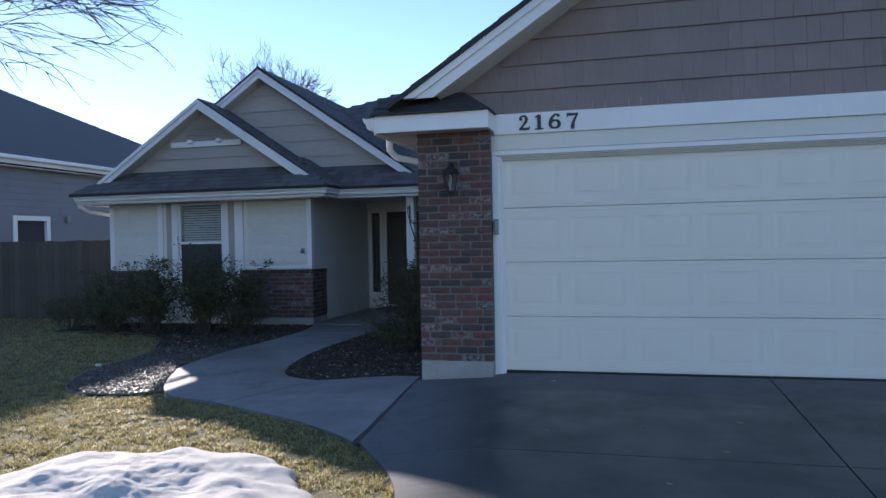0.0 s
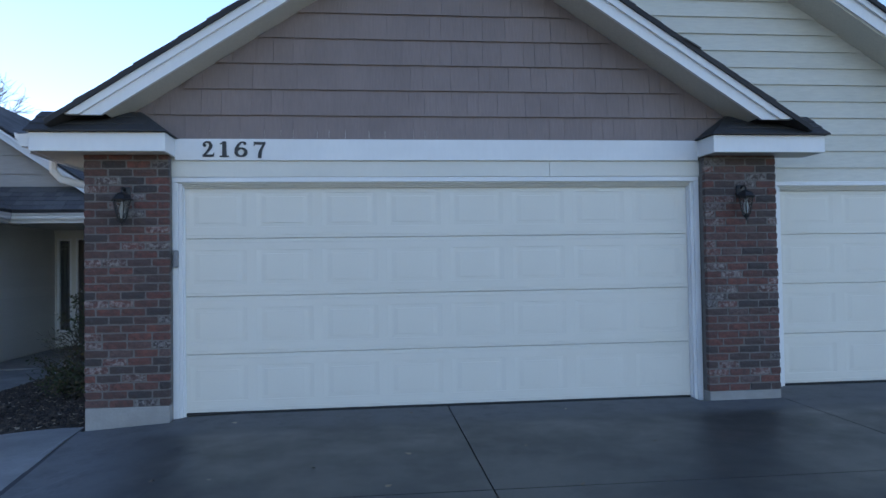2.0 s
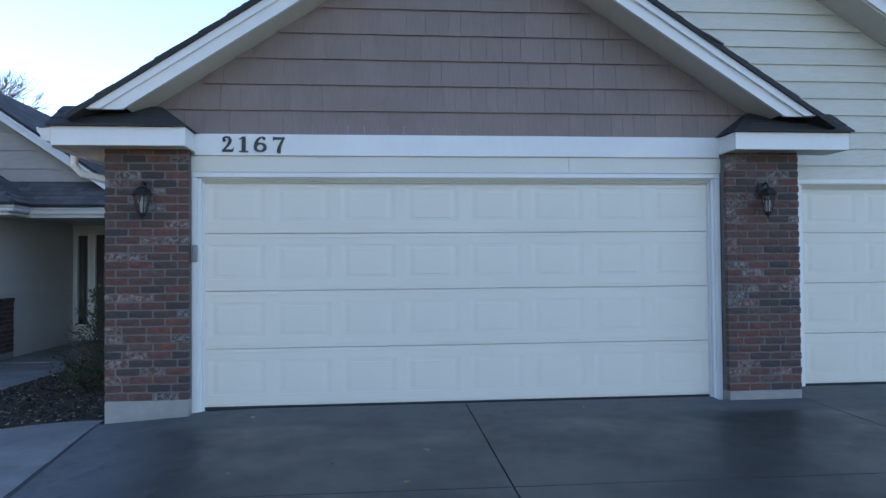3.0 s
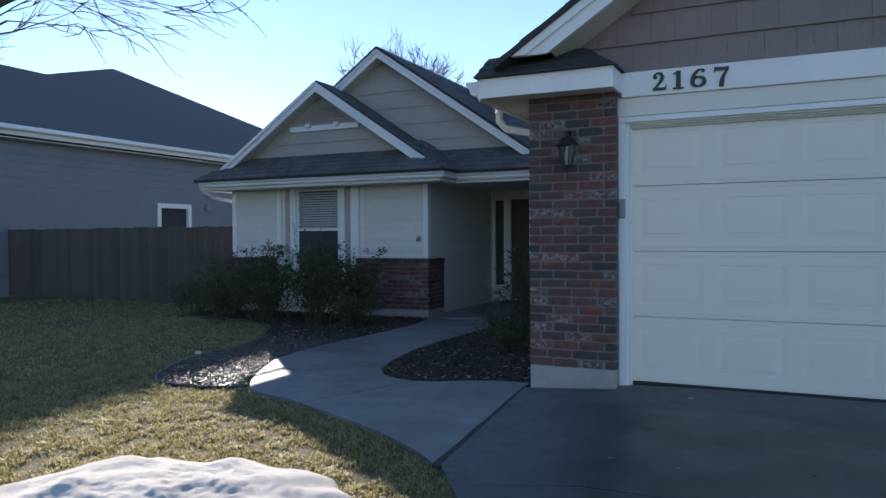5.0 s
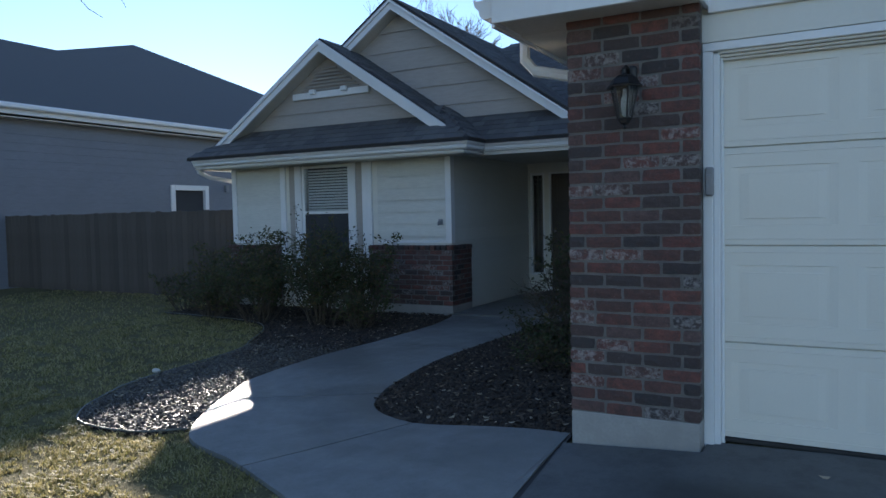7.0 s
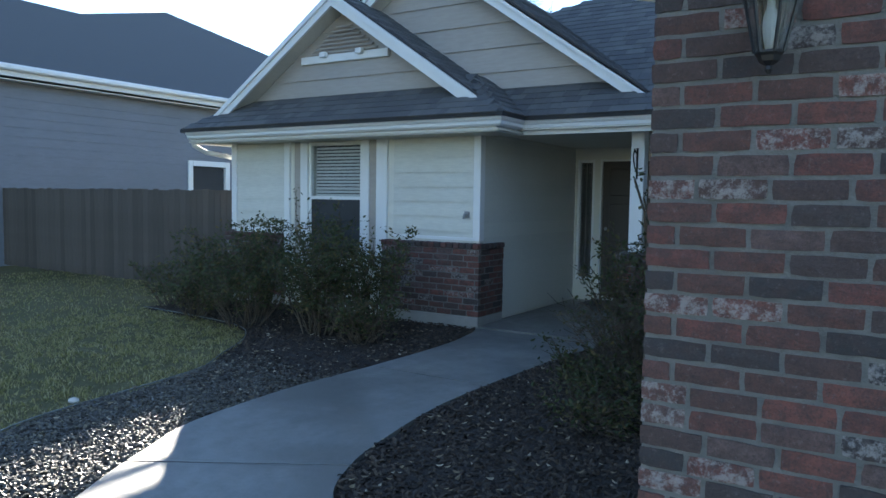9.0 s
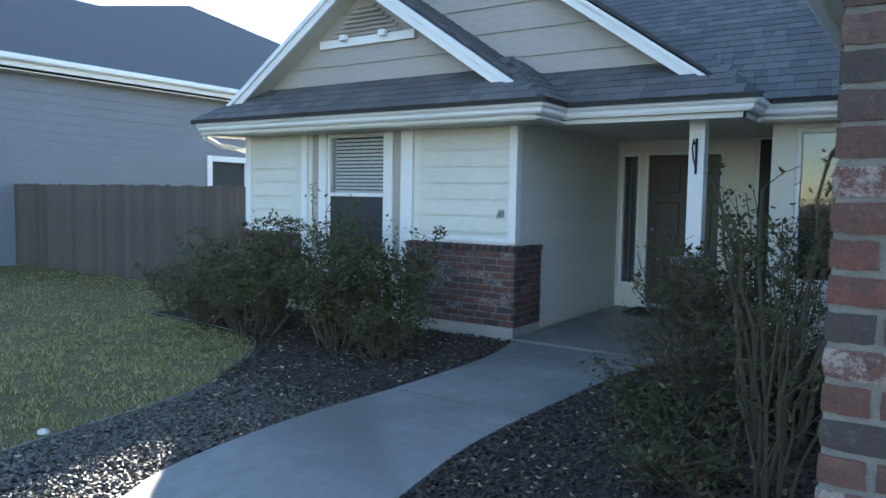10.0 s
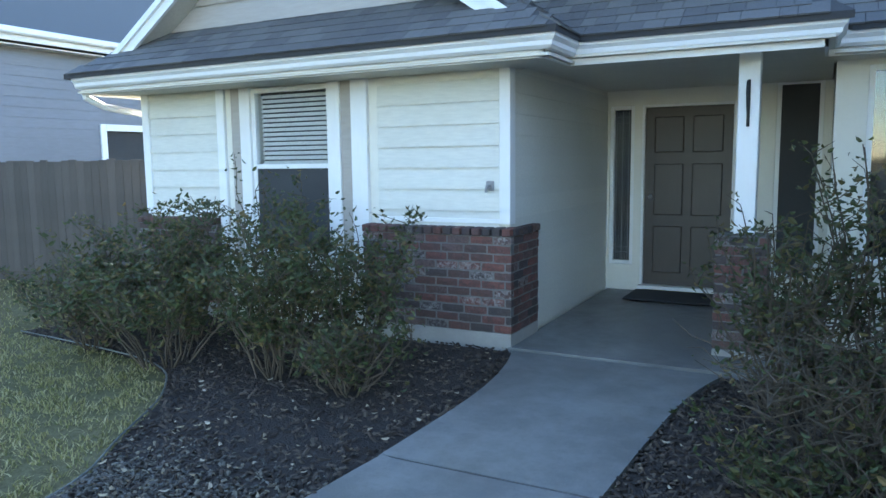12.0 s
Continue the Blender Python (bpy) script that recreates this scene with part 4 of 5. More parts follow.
# ---- piers of brick ----
def brick_mesh(l, h, d, seed):
    rng = random.Random(seed)
    bm = box(-l / 2, l / 2, 0, d, -h / 2, h / 2)
    bmesh.ops.subdivide_edges(bm, edges=[e for e in bm.edges if abs(e.verts[0].co.x - e.verts[1].co.x) > 0.01], cuts=3, use_grid_fill=True)
    bmesh.ops.subdivide_edges(bm, edges=[e for e in bm.edges if abs(e.verts[0].co.z - e.verts[1].co.z) > 0.01], cuts=1, use_grid_fill=True)
    for v in bm.verts:
        # Tumbled arrises: pulled in unevenly along the edges.
        ex, ez = abs(abs(v.co.x) - l / 2) < 1e-4, abs(abs(v.co.z) - h / 2) < 1e-4
        if v.co.y < 0.001:
            v.co.y += (0.003 if ex or ez else 0.0) + rng.uniform(0, 0.004)
        if ex:
            v.co.x -= math.copysign(rng.uniform(-0.001, 0.004), v.co.x)
        if ez:
            v.co.z -= math.copysign(rng.uniform(-0.002, 0.0045), v.co.z)
        if ex and ez:
            v.co.x -= math.copysign(rng.uniform(0.0, 0.004), v.co.x)
            v.co.z -= math.copysign(rng.uniform(0.0, 0.0025), v.co.z)
    for f in bm.faces:
        f.smooth = False
    return finish("brick", bm, M["brick"])


BL, BH, COURSE = 0.200, 0.063, 0.0726
BRICK = {l: [brick_mesh(l, BH, 0.06, s) for s in range(6)] for l in (0.200, 0.092, 0.145)}


def brick_face(parent, origin, along, length, z0, courses, face, seed):
    """Courses of bricks on a face from origin, running along a direction, fronts turned to the direction face."""
    rng = random.Random(seed)
    o, a, f = Vector(origin), Vector(along), Vector(face)
    rot = (0, 0, math.atan2(-f.x, f.y) + math.pi)
    for c in range(courses):
        u = 0.0
        lead_in = (0.200, 0.092, 0.145)[c % 2 if rng.random() < 0.8 else 2]
        first = True
        while u < length - 0.03:
            l = lead_in if first else 0.200
            first = False
            room = length - u
            if room < l:
                l = min((0.092, 0.145, 0.200), key=lambda s: abs(s - room))
                sc = room / l
            else:
                sc = 1.0
            p = o + a * (u + l * sc / 2) + f * rng.uniform(-0.002, 0.004)
            m = BRICK[l][rng.randrange(6)]
            piece("brick", m, parent, (p.x, p.y, z0 + (c + 0.5) * COURSE + rng.uniform(-0.0015, 0.0015)), rot, (sc, 1, 1))
            u += l * sc + 0.011


def pier(x0, x1, y0, y1, z0, courses, foot, sides, seed):
    p = thing("brick_pier", (x0 + x1) / 2, (y0 + y1) / 2, foot, "mixed red and brown whitewashed brick pier on a concrete footing", "pier", "brick piers", "structure")
    top = z0 + courses * COURSE
    world_part("mortar_core", box(x0 + 0.0085, x1 - 0.0085, y0 + 0.0095, y1, z0 - 0.002, top), M["mortar"], p)
    world_part("footing", box(x0 + 0.004, x1 - 0.004, y0 + 0.002, y1, foot, z0, 0.006), M["footing"], p)
    brick_face(p, (x0, y0, 0), (1, 0, 0), x1 - x0, z0, courses, (0, -1, 0), seed)
    if -1 in sides:
        brick_face(p, (x0, y1, 0), (0, -1, 0), y1 - y0 - 0.07, z0, courses, (-1, 0, 0), seed + 1)
    if 1 in sides:
        brick_face(p, (x1, y0 + 0.07, 0), (0, 1, 0), y1 - y0 - 0.07, z0, courses, (1, 0, 0), seed + 2)
    return p


pier(-1.605, -0.882, PIER_Y, 5.12, 0.122, 31, -0.12, (-1,), 3)
pier(4.118, 4.850, PIER_Y, 5.46, 0.075, 32, -0.12, (1,), 8)
# Low brick skirts of the wing, capped with a row on edge.
for x0, x1, y1, sides, seed in ((-6.45, -5.03, 10.50, (1,), 21), (-9.32, -8.22, 10.1, (), 31)):
    w = pier(x0, x1, 9.87, y1, -0.03, 11, -0.2, sides, seed)
    tagged(w, "low red brick wainscot with a brick cap under siding", "brick wainscot")
    cap = finish("brick", box(-0.036, 0.036, -0.02, 0.13, -0.03, 0.03, 0.006), M["brick"])
    k = int((x1 - x0) / 0.084)
    for i in range(k):
        piece("brick", cap, w, (x0 + 0.04 + i * (x1 - x0 - 0.08) / (k - 1), 9.87, 0.80), (0.06, 0, 0))
    if sides:
        for i in range(6):
            piece("brick", cap, w, (x1, 9.95 + i * 0.1, 0.80), (0.0, 0, math.pi / 2))

# Post on a brick base at the porch.
post_base = pier(-3.56, -3.18, 10.30, 10.66, -0.08, 12, -0.2, (-1,), 41)
tagged(post_base, "square brick base under the white porch post", "pier")
post = solo("porch_post", box(-3.44, -3.29, 10.40, 10.55, 0.80, 2.15, 0.006), M["white"], "square white painted porch post on a brick base", "post", "")

# ---- shakes of the garage gable ----


def shakes():
    rng = random.Random(12)
    z, top = 2.497, ZR - 0.16
    while z < top - 0.06:
        h = 0.2415
        a, b = max(-1.35, RIDGE_X - (top - z) / SG), min(4.55, RIDGE_X + (top - z) / SG)
        x = a
        while x < b - 0.02:
            w = min(rng.choice((0.11, 0.15, 0.18, 0.22, 0.27)), b - x)
            zt = min(z + h + 0.02, top - SG * abs(x + w / 2 - RIDGE_X))
            if zt - z > 0.05:
                bm = bmesh.new()
                dz, t = rng.uniform(-0.0015, 0.0015), rng.uniform(0.026, 0.029)
                tl, tr = min(z + h + 0.02, top + 0.01 - SG * abs(x - RIDGE_X)), min(z + h + 0.02, top + 0.01 - SG * abs(x + w - RIDGE_X))
                add_prism(bm, [(x + 0.0012, 5.0 - t, z + dz), (x + w - 0.0012, 5.0 - t, z + dz), (x + w - 0.0012, 4.996, max(z + 0.02, tr)), (x + 0.0012, 4.996, max(z + 0.02, tl))], (0, 0.012, 0))
                bmesh.ops.recalc_face_normals(bm, faces=bm.faces[:])
                world_part("shake", bm, M["shake"], shake_gable)
            x += w
        z += h


shakes()

# ---- house number ----
number = thing("house_number", -0.33, 4.94, 2.41, "four black house digits on the white header board", "house number")


GLYPHS = {
    "2": ([[(0.10, 0.74, 0.10), (0.16, 0.88, 0.12), (0.36, 0.955, 0.12), (0.60, 0.91, 0.20), (0.71, 0.75, 0.25), (0.64, 0.57, 0.22), (0.42, 0.34, 0.16), (0.14, 0.12, 0.12)],
           [(0.04, 0.09, 0.17), (0.30, 0.10, 0.19), (0.66, 0.085, 0.19), (0.90, 0.10, 0.16)], [(0.88, 0.04, 0.10), (0.95, 0.28, 0.05)]], [(0.20, 0.74, 0.115)]),
    "1": ([[(0.50, 0.0, 0.32), (0.50, 0.5, 0.29), (0.50, 0.98, 0.29)], [(0.05, 0.05, 0.10), (0.95, 0.05, 0.10)], [(0.06, 0.82, 0.06), (0.30, 0.87, 0.12), (0.52, 0.94, 0.14)]], []),
    "6": ([[(0.50 + 0.355 * math.cos(a * math.pi / 10), 0.31 + 0.245 * math.sin(a * math.pi / 10), 0.11 + 0.15 * abs(math.cos(a * math.pi / 10))) for a in range(21)],
           [(0.15, 0.30, 0.26), (0.18, 0.52, 0.25), (0.30, 0.76, 0.20), (0.50, 0.92, 0.13), (0.74, 0.95, 0.09)]], [(0.78, 0.86, 0.105)]),
    "7": ([[(0.03, 0.89, 0.18), (0.35, 0.88, 0.20), (0.70, 0.87, 0.19), (0.98, 0.91, 0.14)], [(0.06, 0.98, 0.09), (0.03, 0.70, 0.06)],
           [(0.92, 0.88, 0.13), (0.72, 0.64, 0.16), (0.56, 0.38, 0.23), (0.49, 0.10, 0.29), (0.48, -0.06, 0.27)]], []),
}


def digit(ch, x, z, high, wide):
    """A bold slab-serif digit cut from sheet: strokes of changing width and round ends."""
    bm = bmesh.new()
    strokes, dots = GLYPHS[ch]
    for k, stroke in enumerate(strokes):
        pts = [(Vector(((u - 0.5) * wide, v * high)), w * 0.5 * high * 0.82) for u, v, w in stroke]
        loop_a, loop_b = [], []
        for i, (p, w) in enumerate(pts):
            d = (pts[min(i + 1, len(pts) - 1)][0] - pts[max(i - 1, 0)][0]).normalized()
            m = Vector((-d.y, d.x)) * w
            loop_a.append(p + m)
            loop_b.append(p - m)
        front, back = 4.932 + 0.0004 * k, 4.944
        rows = [[bm.verts.new((x + q.x, yy, z + q.y)) for q, yy in ((a, front), (b, front), (b, back), (a, back))] for a, b in zip(loop_a, loop_b)]
        for a, b in zip(rows, rows[1:]):
            for i in range(4):
                bm.faces.new((a[i], a[(i + 1) % 4], b[(i + 1) % 4], b[i]))
        bm.faces.new(rows[0])
        bm.faces.new(rows[-1][::-1])
    for u, v, rad in dots:
        ring = [(x + (u - 0.5) * wide + rad * high * 0.9 * math.cos(a * math.pi / 8), 4.931, z + v * high + rad * high * 0.9 * math.sin(a * math.pi / 8)) for a in range(16)]
        add_prism(bm, ring, (0, 0.013, 0))
    bmesh.ops.recalc_face_normals(bm, faces=bm.faces[:])
    return world_part("digit", bm, M["digit"], number)


for ch, x, wide in (("2", -0.556, 0.110), ("1", -0.414, 0.092), ("6", -0.266, 0.124), ("7", -0.098, 0.108)):
    digit(ch, x, 2.343, 0.146, wide)

# ---- wall lanterns ----
def lantern(x, y, z):
    """A downward-tapering six-sided porch lantern on a curled arm; z is its lowest tip."""
    t = thing("wall_lantern", x, y, z, "black cast-metal wall lantern with clear glass panes, unlit", "wall lamp", "lanterns on the piers")
    t.scale = (0.88, 0.88, 0.84)
    bm = bmesh.new()
    add_lathe(bm, [(0.012, 0.29), (0.045, 0.295), (0.05, 0.31), (0.05, 0.40), (0.04, 0.415), (0.01, 0.42)], (0, -0.012), 12)
    for v in bm.verts:
        v.co.y = -0.012 + (v.co.y + 0.012) * 0.35
    part("backplate", bm, M["black"], t)
    bm = bmesh.new()
    cyc = -0.13
    add_tube(bm, [(0, -0.02, 0.37), (0, -0.06, 0.40), (0, -0.10, 0.40), (0, cyc, 0.375), (0, cyc, 0.345)], [0.010, 0.012, 0.012, 0.011, 0.010], 8)
    part("arm", bm, M["black"], t)
    bm = bmesh.new()
    add_lathe(bm, [(0.105, 0.262), (0.108, 0.272), (0.092, 0.285), (0.075, 0.318), (0.05, 0.338), (0.018, 0.346), (0.010, 0.362), (0.004, 0.366)], (0, cyc), 6)
    part("roof", bm, M["black"], t)
    bm = bmesh.new()
    add_lathe(bm, [(0.004, 0.0), (0.012, 0.014), (0.010, 0.026), (0.030, 0.040), (0.036, 0.058), (0.044, 0.066), (0.044, 0.074)], (0, cyc), 6)
    part("finial", bm, M["black"], t)
    for k in range(6):
        a = 2 * math.pi * k / 6
        bm = bmesh.new()
        add_tube(bm, [(0.043 * math.cos(a), cyc + 0.043 * math.sin(a), 0.07), (0.082 * math.cos(a), cyc + 0.082 * math.sin(a), 0.265)], [0.006, 0.006], 5)
        part("rib", bm, M["black"], t)
        b = 2 * math.pi * (k + 1) / 6
        q = [(0.041 * math.cos(a), cyc + 0.041 * math.sin(a), 0.074), (0.041 * math.cos(b), cyc + 0.041 * math.sin(b), 0.074),
             (0.078 * math.cos(b), cyc + 0.078 * math.sin(b), 0.262), (0.078 * math.cos(a), cyc + 0.078 * math.sin(a), 0.262)]
        part("pane", prism(q, (0.002 * math.cos((a + b) / 2), 0.002 * math.sin((a + b) / 2), 0)), M["lamp_glass"], t)
    bm = bmesh.new()
    add_lathe(bm, [(0.012, 0.08), (0.018, 0.11), (0.024, 0.15), (0.022, 0.19), (0.012, 0.215), (0.012, 0.255)], (0, cyc), 10)
    part("bulb", bm, M["frosted"], t, "frosted bulb")
    return t


lan = lantern(-1.245, PIER_Y, 1.71)
copy_thing(lan, pose(4.47, PIER_Y, 1.71))

keypad = thing("door_keypad", -0.845, 4.97, 1.35, "small grey garage door keypad on the casing", "keypad")
world_part("housing", box(-0.872, -0.828, 4.935, 4.973, 1.345, 1.500, 0.008), M["grey_plastic"], keypad)
world_part("cover", box(-0.868, -0.832, 4.925, 4.936, 1.35, 1.46, 0.004), M["grey_plastic"], keypad)

tap = thing("hose_tap", -5.25, 9.96, 1.17, "small metal bracket tap on the wing siding", "tap")
world_part("flange", box(-5.285, -5.215, 9.945, 9.966, 1.13, 1.21, 0.006), M["grey_plastic"], tap)
bm = bmesh.new()
add_tube(bm, [(-5.25, 9.95, 1.17), (-5.25, 9.90, 1.17), (-5.25, 9.88, 1.15), (-5.25, 9.88, 1.12)], [0.016, 0.016, 0.014, 0.014], 8)
world_part("spout", bm, M["grey_plastic"], tap)
hook = thing("wall_bracket", -3.365, 10.38, 1.7, "black wrought-iron hanging bracket on the porch post", "bracket")
bm = bmesh.new()
add_tube(bm, [(-3.365, 10.39, 1.60), (-3.365, 10.39, 1.94)], [0.012, 0.012], 6)
world_part("bar", bm, M["black"], hook)
bm = bmesh.new()
add_tube(bm, [(-3.365, 10.39, 1.66), (-3.365, 10.30, 1.74), (-3.365, 10.25, 1.84), (-3.365, 10.29, 1.92), (-3.365, 10.34, 1.88)], [0.008] * 5, 6)
world_part("scroll", bm, M["black"], hook)

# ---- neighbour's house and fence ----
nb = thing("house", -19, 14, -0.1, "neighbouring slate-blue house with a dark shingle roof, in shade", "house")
NX = -15.35
for b in ((-28, NX - 0.2, -6.0, -5.8, -0.3, 3.45), (-28, NX - 0.2, 25.8, 26.0, -0.3, 3.45), (-28, -27.8, -5.8, 25.8, -0.3, 3.45), (NX - 0.2, NX, 15.10, 26.0, -0.3, 3.45), (NX - 0.2, NX, 14.02, 15.10, -0.3, 0.9),
          (NX - 0.2, NX, 14.02, 15.10, 2.09, 3.45), (NX - 0.2, NX, -6.0, 14.02, -0.3, 3.45)):
    nwall = world_part("wall", box(*b), M["neighbour_siding"], nb)
k = 0
while k * 0.18 < 3.4:
    for ya, yb in ((-6, 13.93), (15.19, 26.0)) if 0.6 < k * 0.18 < 2.15 else ((-6, 26.0),):
        bm = prism([(NX, ya, k * 0.18 - 0.1), (NX, yb, k * 0.18 - 0.1), (NX, yb, k * 0.18 + 0.08), (NX, ya, k * 0.18 + 0.08)], (0.018, 0, 0))
        for v in bm.verts:
            if v.co.x > NX + 0.01 and v.co.z > k * 0.18:
                v.co.x -= 0.012
        world_part("board", bm, M["neighbour_siding"], nwall)
    k += 1
A, V, P, Q = (-20.4, -8.0, 6.20), (-20.4, 14.4, 6.20), (-23.6, 19.63, 7.78), (-15.05, 26.4, 3.55)
zl = 3.55
east = [(-15.05, -8.0, zl), (-15.05, 26.4, zl), P, V, A]
world_part("roof", prism(east, (0, 0, 0.12)), M["roof"], nb)
world_part("roof", prism([A, V, (-25.8, 14.4, zl), (-25.8, -8, zl)], (0, 0, 0.12)), M["roof"], nb)
world_part("roof", prism([V, P, (-31, 19.63, zl), (-25.8, 14.4, zl)], (0, 0, 0.12)), M["roof"], nb)
world_part("roof", prism([P, Q, (-31, 26.4, zl), (-31, 19.63, zl)], (0, 0, 0.12)), M["roof"], nb)
world_part("fascia", box(-15.05, -15.0, -8.0, 26.4, 3.50, 3.72, 0.01), M["white"], nb)
world_part("gutter", box(-15.0, -14.88, -8.0, 26.4, 3.60, 3.72, 0.03), M["white"], nb)
world_part("soffit", box(NX, -15.05, -6.0, 26.0, 3.44, 3.46), M["soffit"], nb)
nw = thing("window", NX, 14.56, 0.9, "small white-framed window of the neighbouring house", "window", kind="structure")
for a, b, c, d in ((13.93, 14.06, 0.85, 2.18), (15.06, 15.19, 0.85, 2.18), (14.06, 15.06, 2.05, 2.18), (14.06, 15.06, 0.85, 0.97)):
    world_part("window_frame", box(NX - 0.05, NX + 0.05, a, b, c, d, 0.006), M["white"], nw)
# Added dark sheet that hides the pane's yellowish reflection.
world_part("insect_screen", box(NX - 0.045, NX - 0.042, 14.06, 15.06, 0.97, 2.05), M["screen"], nw)
g = world_part("pane", box(NX - 0.06, NX - 0.055, 14.06, 15.06, 0.97, 2.05), M["window_glass"], nw)
g.visible_shadow = False
# Solid near-black block in place of a shaded room.
world_part("room", box(NX - 0.6, NX - 0.22, 13.9, 15.2, 0.8, 2.2), M["room_shade_and_mat"], nw)
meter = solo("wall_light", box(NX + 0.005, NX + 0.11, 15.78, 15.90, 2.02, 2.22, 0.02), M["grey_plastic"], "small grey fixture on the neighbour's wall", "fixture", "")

# Scaled about a mid-path camera position to fit the view and shift its shadow.
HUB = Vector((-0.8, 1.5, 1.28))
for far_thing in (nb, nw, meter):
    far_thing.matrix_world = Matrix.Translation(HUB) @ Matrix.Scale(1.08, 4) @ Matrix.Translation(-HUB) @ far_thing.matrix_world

fence = thing("fence", -12.3, 10.35, -0.15, "weathered dark board fence between the two houses", "fence")
FW = 0.14
fm = finish("slat", box(-FW / 2 + 0.002, FW / 2 - 0.002, -0.011, 0.011, -0.14, 1.44, 0.004), M["fence"])
rng = random.Random(2)
for i in range(int((16.75 - 9.3) / FW)):
    piece("slat", fm, fence, (-9.34 - i * FW, 10.35 + rng.uniform(-0.003, 0.003), rng.uniform(-0.012, 0.012)))
for z in (0.2, 0.75, 1.25):
    world_part("rail", box(-16.75, -9.3, 10.362, 10.40, z - 0.045, z + 0.045, 0.004), M["fence"], fence)
for x in (-16.6, -15.0, -12.9, -10.9, -9.4):
    world_part("post", box(x - 0.045, x + 0.045, 10.40, 10.49, -0.25, 1.40, 0.005), M["fence"], fence)

# ---- trees and shrubs ----
def grow(bm_list, p, d, length, radius, depth, rng, droop=0.0, spread=0.6, sides=5, tips=None):
    """A limb that bends, thins and forks; each goes into the mesh of its own depth."""
    n = 5
    pts, rad = [Vector(p)], [radius]
    for i in range(n):
        d = (d + Vector((rng.gauss(0, 0.13), rng.gauss(0, 0.13), rng.gauss(0, 0.10) - droop))).normalized()
        pts.append(pts[-1] + d * length / n)
        rad.append(radius * (1 - 0.55 * (i + 1) / n))
    add_tube(bm_list, pts, rad, sides)
    if depth == 0:
        if tips is not None:
            tips.append((pts[-1], d))
        return
    kids = rng.randint(3, 4)
    for c in range(kids):
        k = rng.randint(2, n) if c else n
        side = Vector((rng.gauss(0, 1), rng.gauss(0, 1), rng.gauss(0, 0.6))).normalized()
        grow(bm_list, pts[k], (d + side * spread).normalized(), length * rng.uniform(0.55, 0.8), max(TWIG, rad[k] * 0.66), depth - 1, rng, droop, spread, max(3, sides - 1), tips)


TWIG = 0.0065


def bare_tree(name, x, y, z, limbs, trunk_h, trunk_r, length, depth, seed, label, up=0.5, droop=0.0, limb_r=0.06, spread=0.6):
    rng = random.Random(seed)
    t = thing(name, x, y, z, label, "tree")
    bm = bmesh.new()
    pts = [(0.03 * math.sin(i * 1.3), 0.03 * math.cos(i * 1.7), trunk_h * i / 5 - (0.45 if i == 0 else 0)) for i in range(6)]
    add_tube(bm, pts, [trunk_r * (1.35 if i == 0 else 1 - 0.08 * i) for i in range(6)], 10)
    part("trunk", bm, M["bark"], t)
    for dx, dy, dz, zz, *far in limbs:
        bm = bmesh.new()
        grow(bm, Vector((0, 0, zz)), Vector((dx, dy, dz)).normalized(), length * (far[0] if far else 1), limb_r * (0.5 if far else 1), depth - (1 if far else 0), rng, droop, spread, 6)
        part("limb", bm, M["bark"], t)
    return t


lawn_tree = bare_tree("tree", -9.1, 3.7, -0.14, [(1, 0.30, 0.50, 3.0), (0.9, 0.50, 0.70, 3.1), (0.95, 0.1, 0.80, 3.2), (1, 0.42, 0.42, 3.1), (1, 0.22, 0.38, 3.0), (0.8, -0.3, 0.8, 3.1), (0.3, 0.9, 0.8, 3.0), (-0.8, 0.4, 0.9, 3.0), (-0.5, -0.8, 0.9, 3.0), (0.1, 0.0, 1.0, 3.2),
          (1, 0.30, 0.14, 0.9, 0.42)], 3.3, 0.13, 2.15, 4, 7, "bare winter tree with dense fine twigs on the lawn", droop=-0.012, limb_r=0.05, spread=0.5)
# Shrunk about the opening camera position, so its branches still fit that view.
HUB = Vector((0.376, -2.019, 1.299))
lawn_tree.matrix_world = Matrix.Translation(HUB) @ Matrix.Scale(0.86, 4) @ Matrix.Translation(-HUB) @ lawn_tree.matrix_world
TWIG = 0.0085
bare_tree("tree", -11.9, 22.0, -0.14, [(0.3, 0.1, 1, 3.4), (-0.3, 0.2, 1, 3.3), (0.05, 0.1, 1, 3.8), (0.35, -0.2, 1, 3.5), (-0.35, -0.2, 1, 3.5), (-0.15, -0.1, 1, 3.8), (0.15, -0.3, 1, 3.6), (-0.1, 0.3, 1, 3.7), (0.5, 0, 1, 3.0), (-0.5, -0.1, 1, 3.0), (0.25, 0.3, 1, 3.6), (-0.22, 0.0, 1, 3.7), (0.4, -0.1, 1, 3.3), (0.0, -0.2, 1, 3.8)],
          3.8, 0.16, 1.85, 4, 11, "distant bare tree with upright twigs behind the roof", spread=0.36, limb_r=0.08)


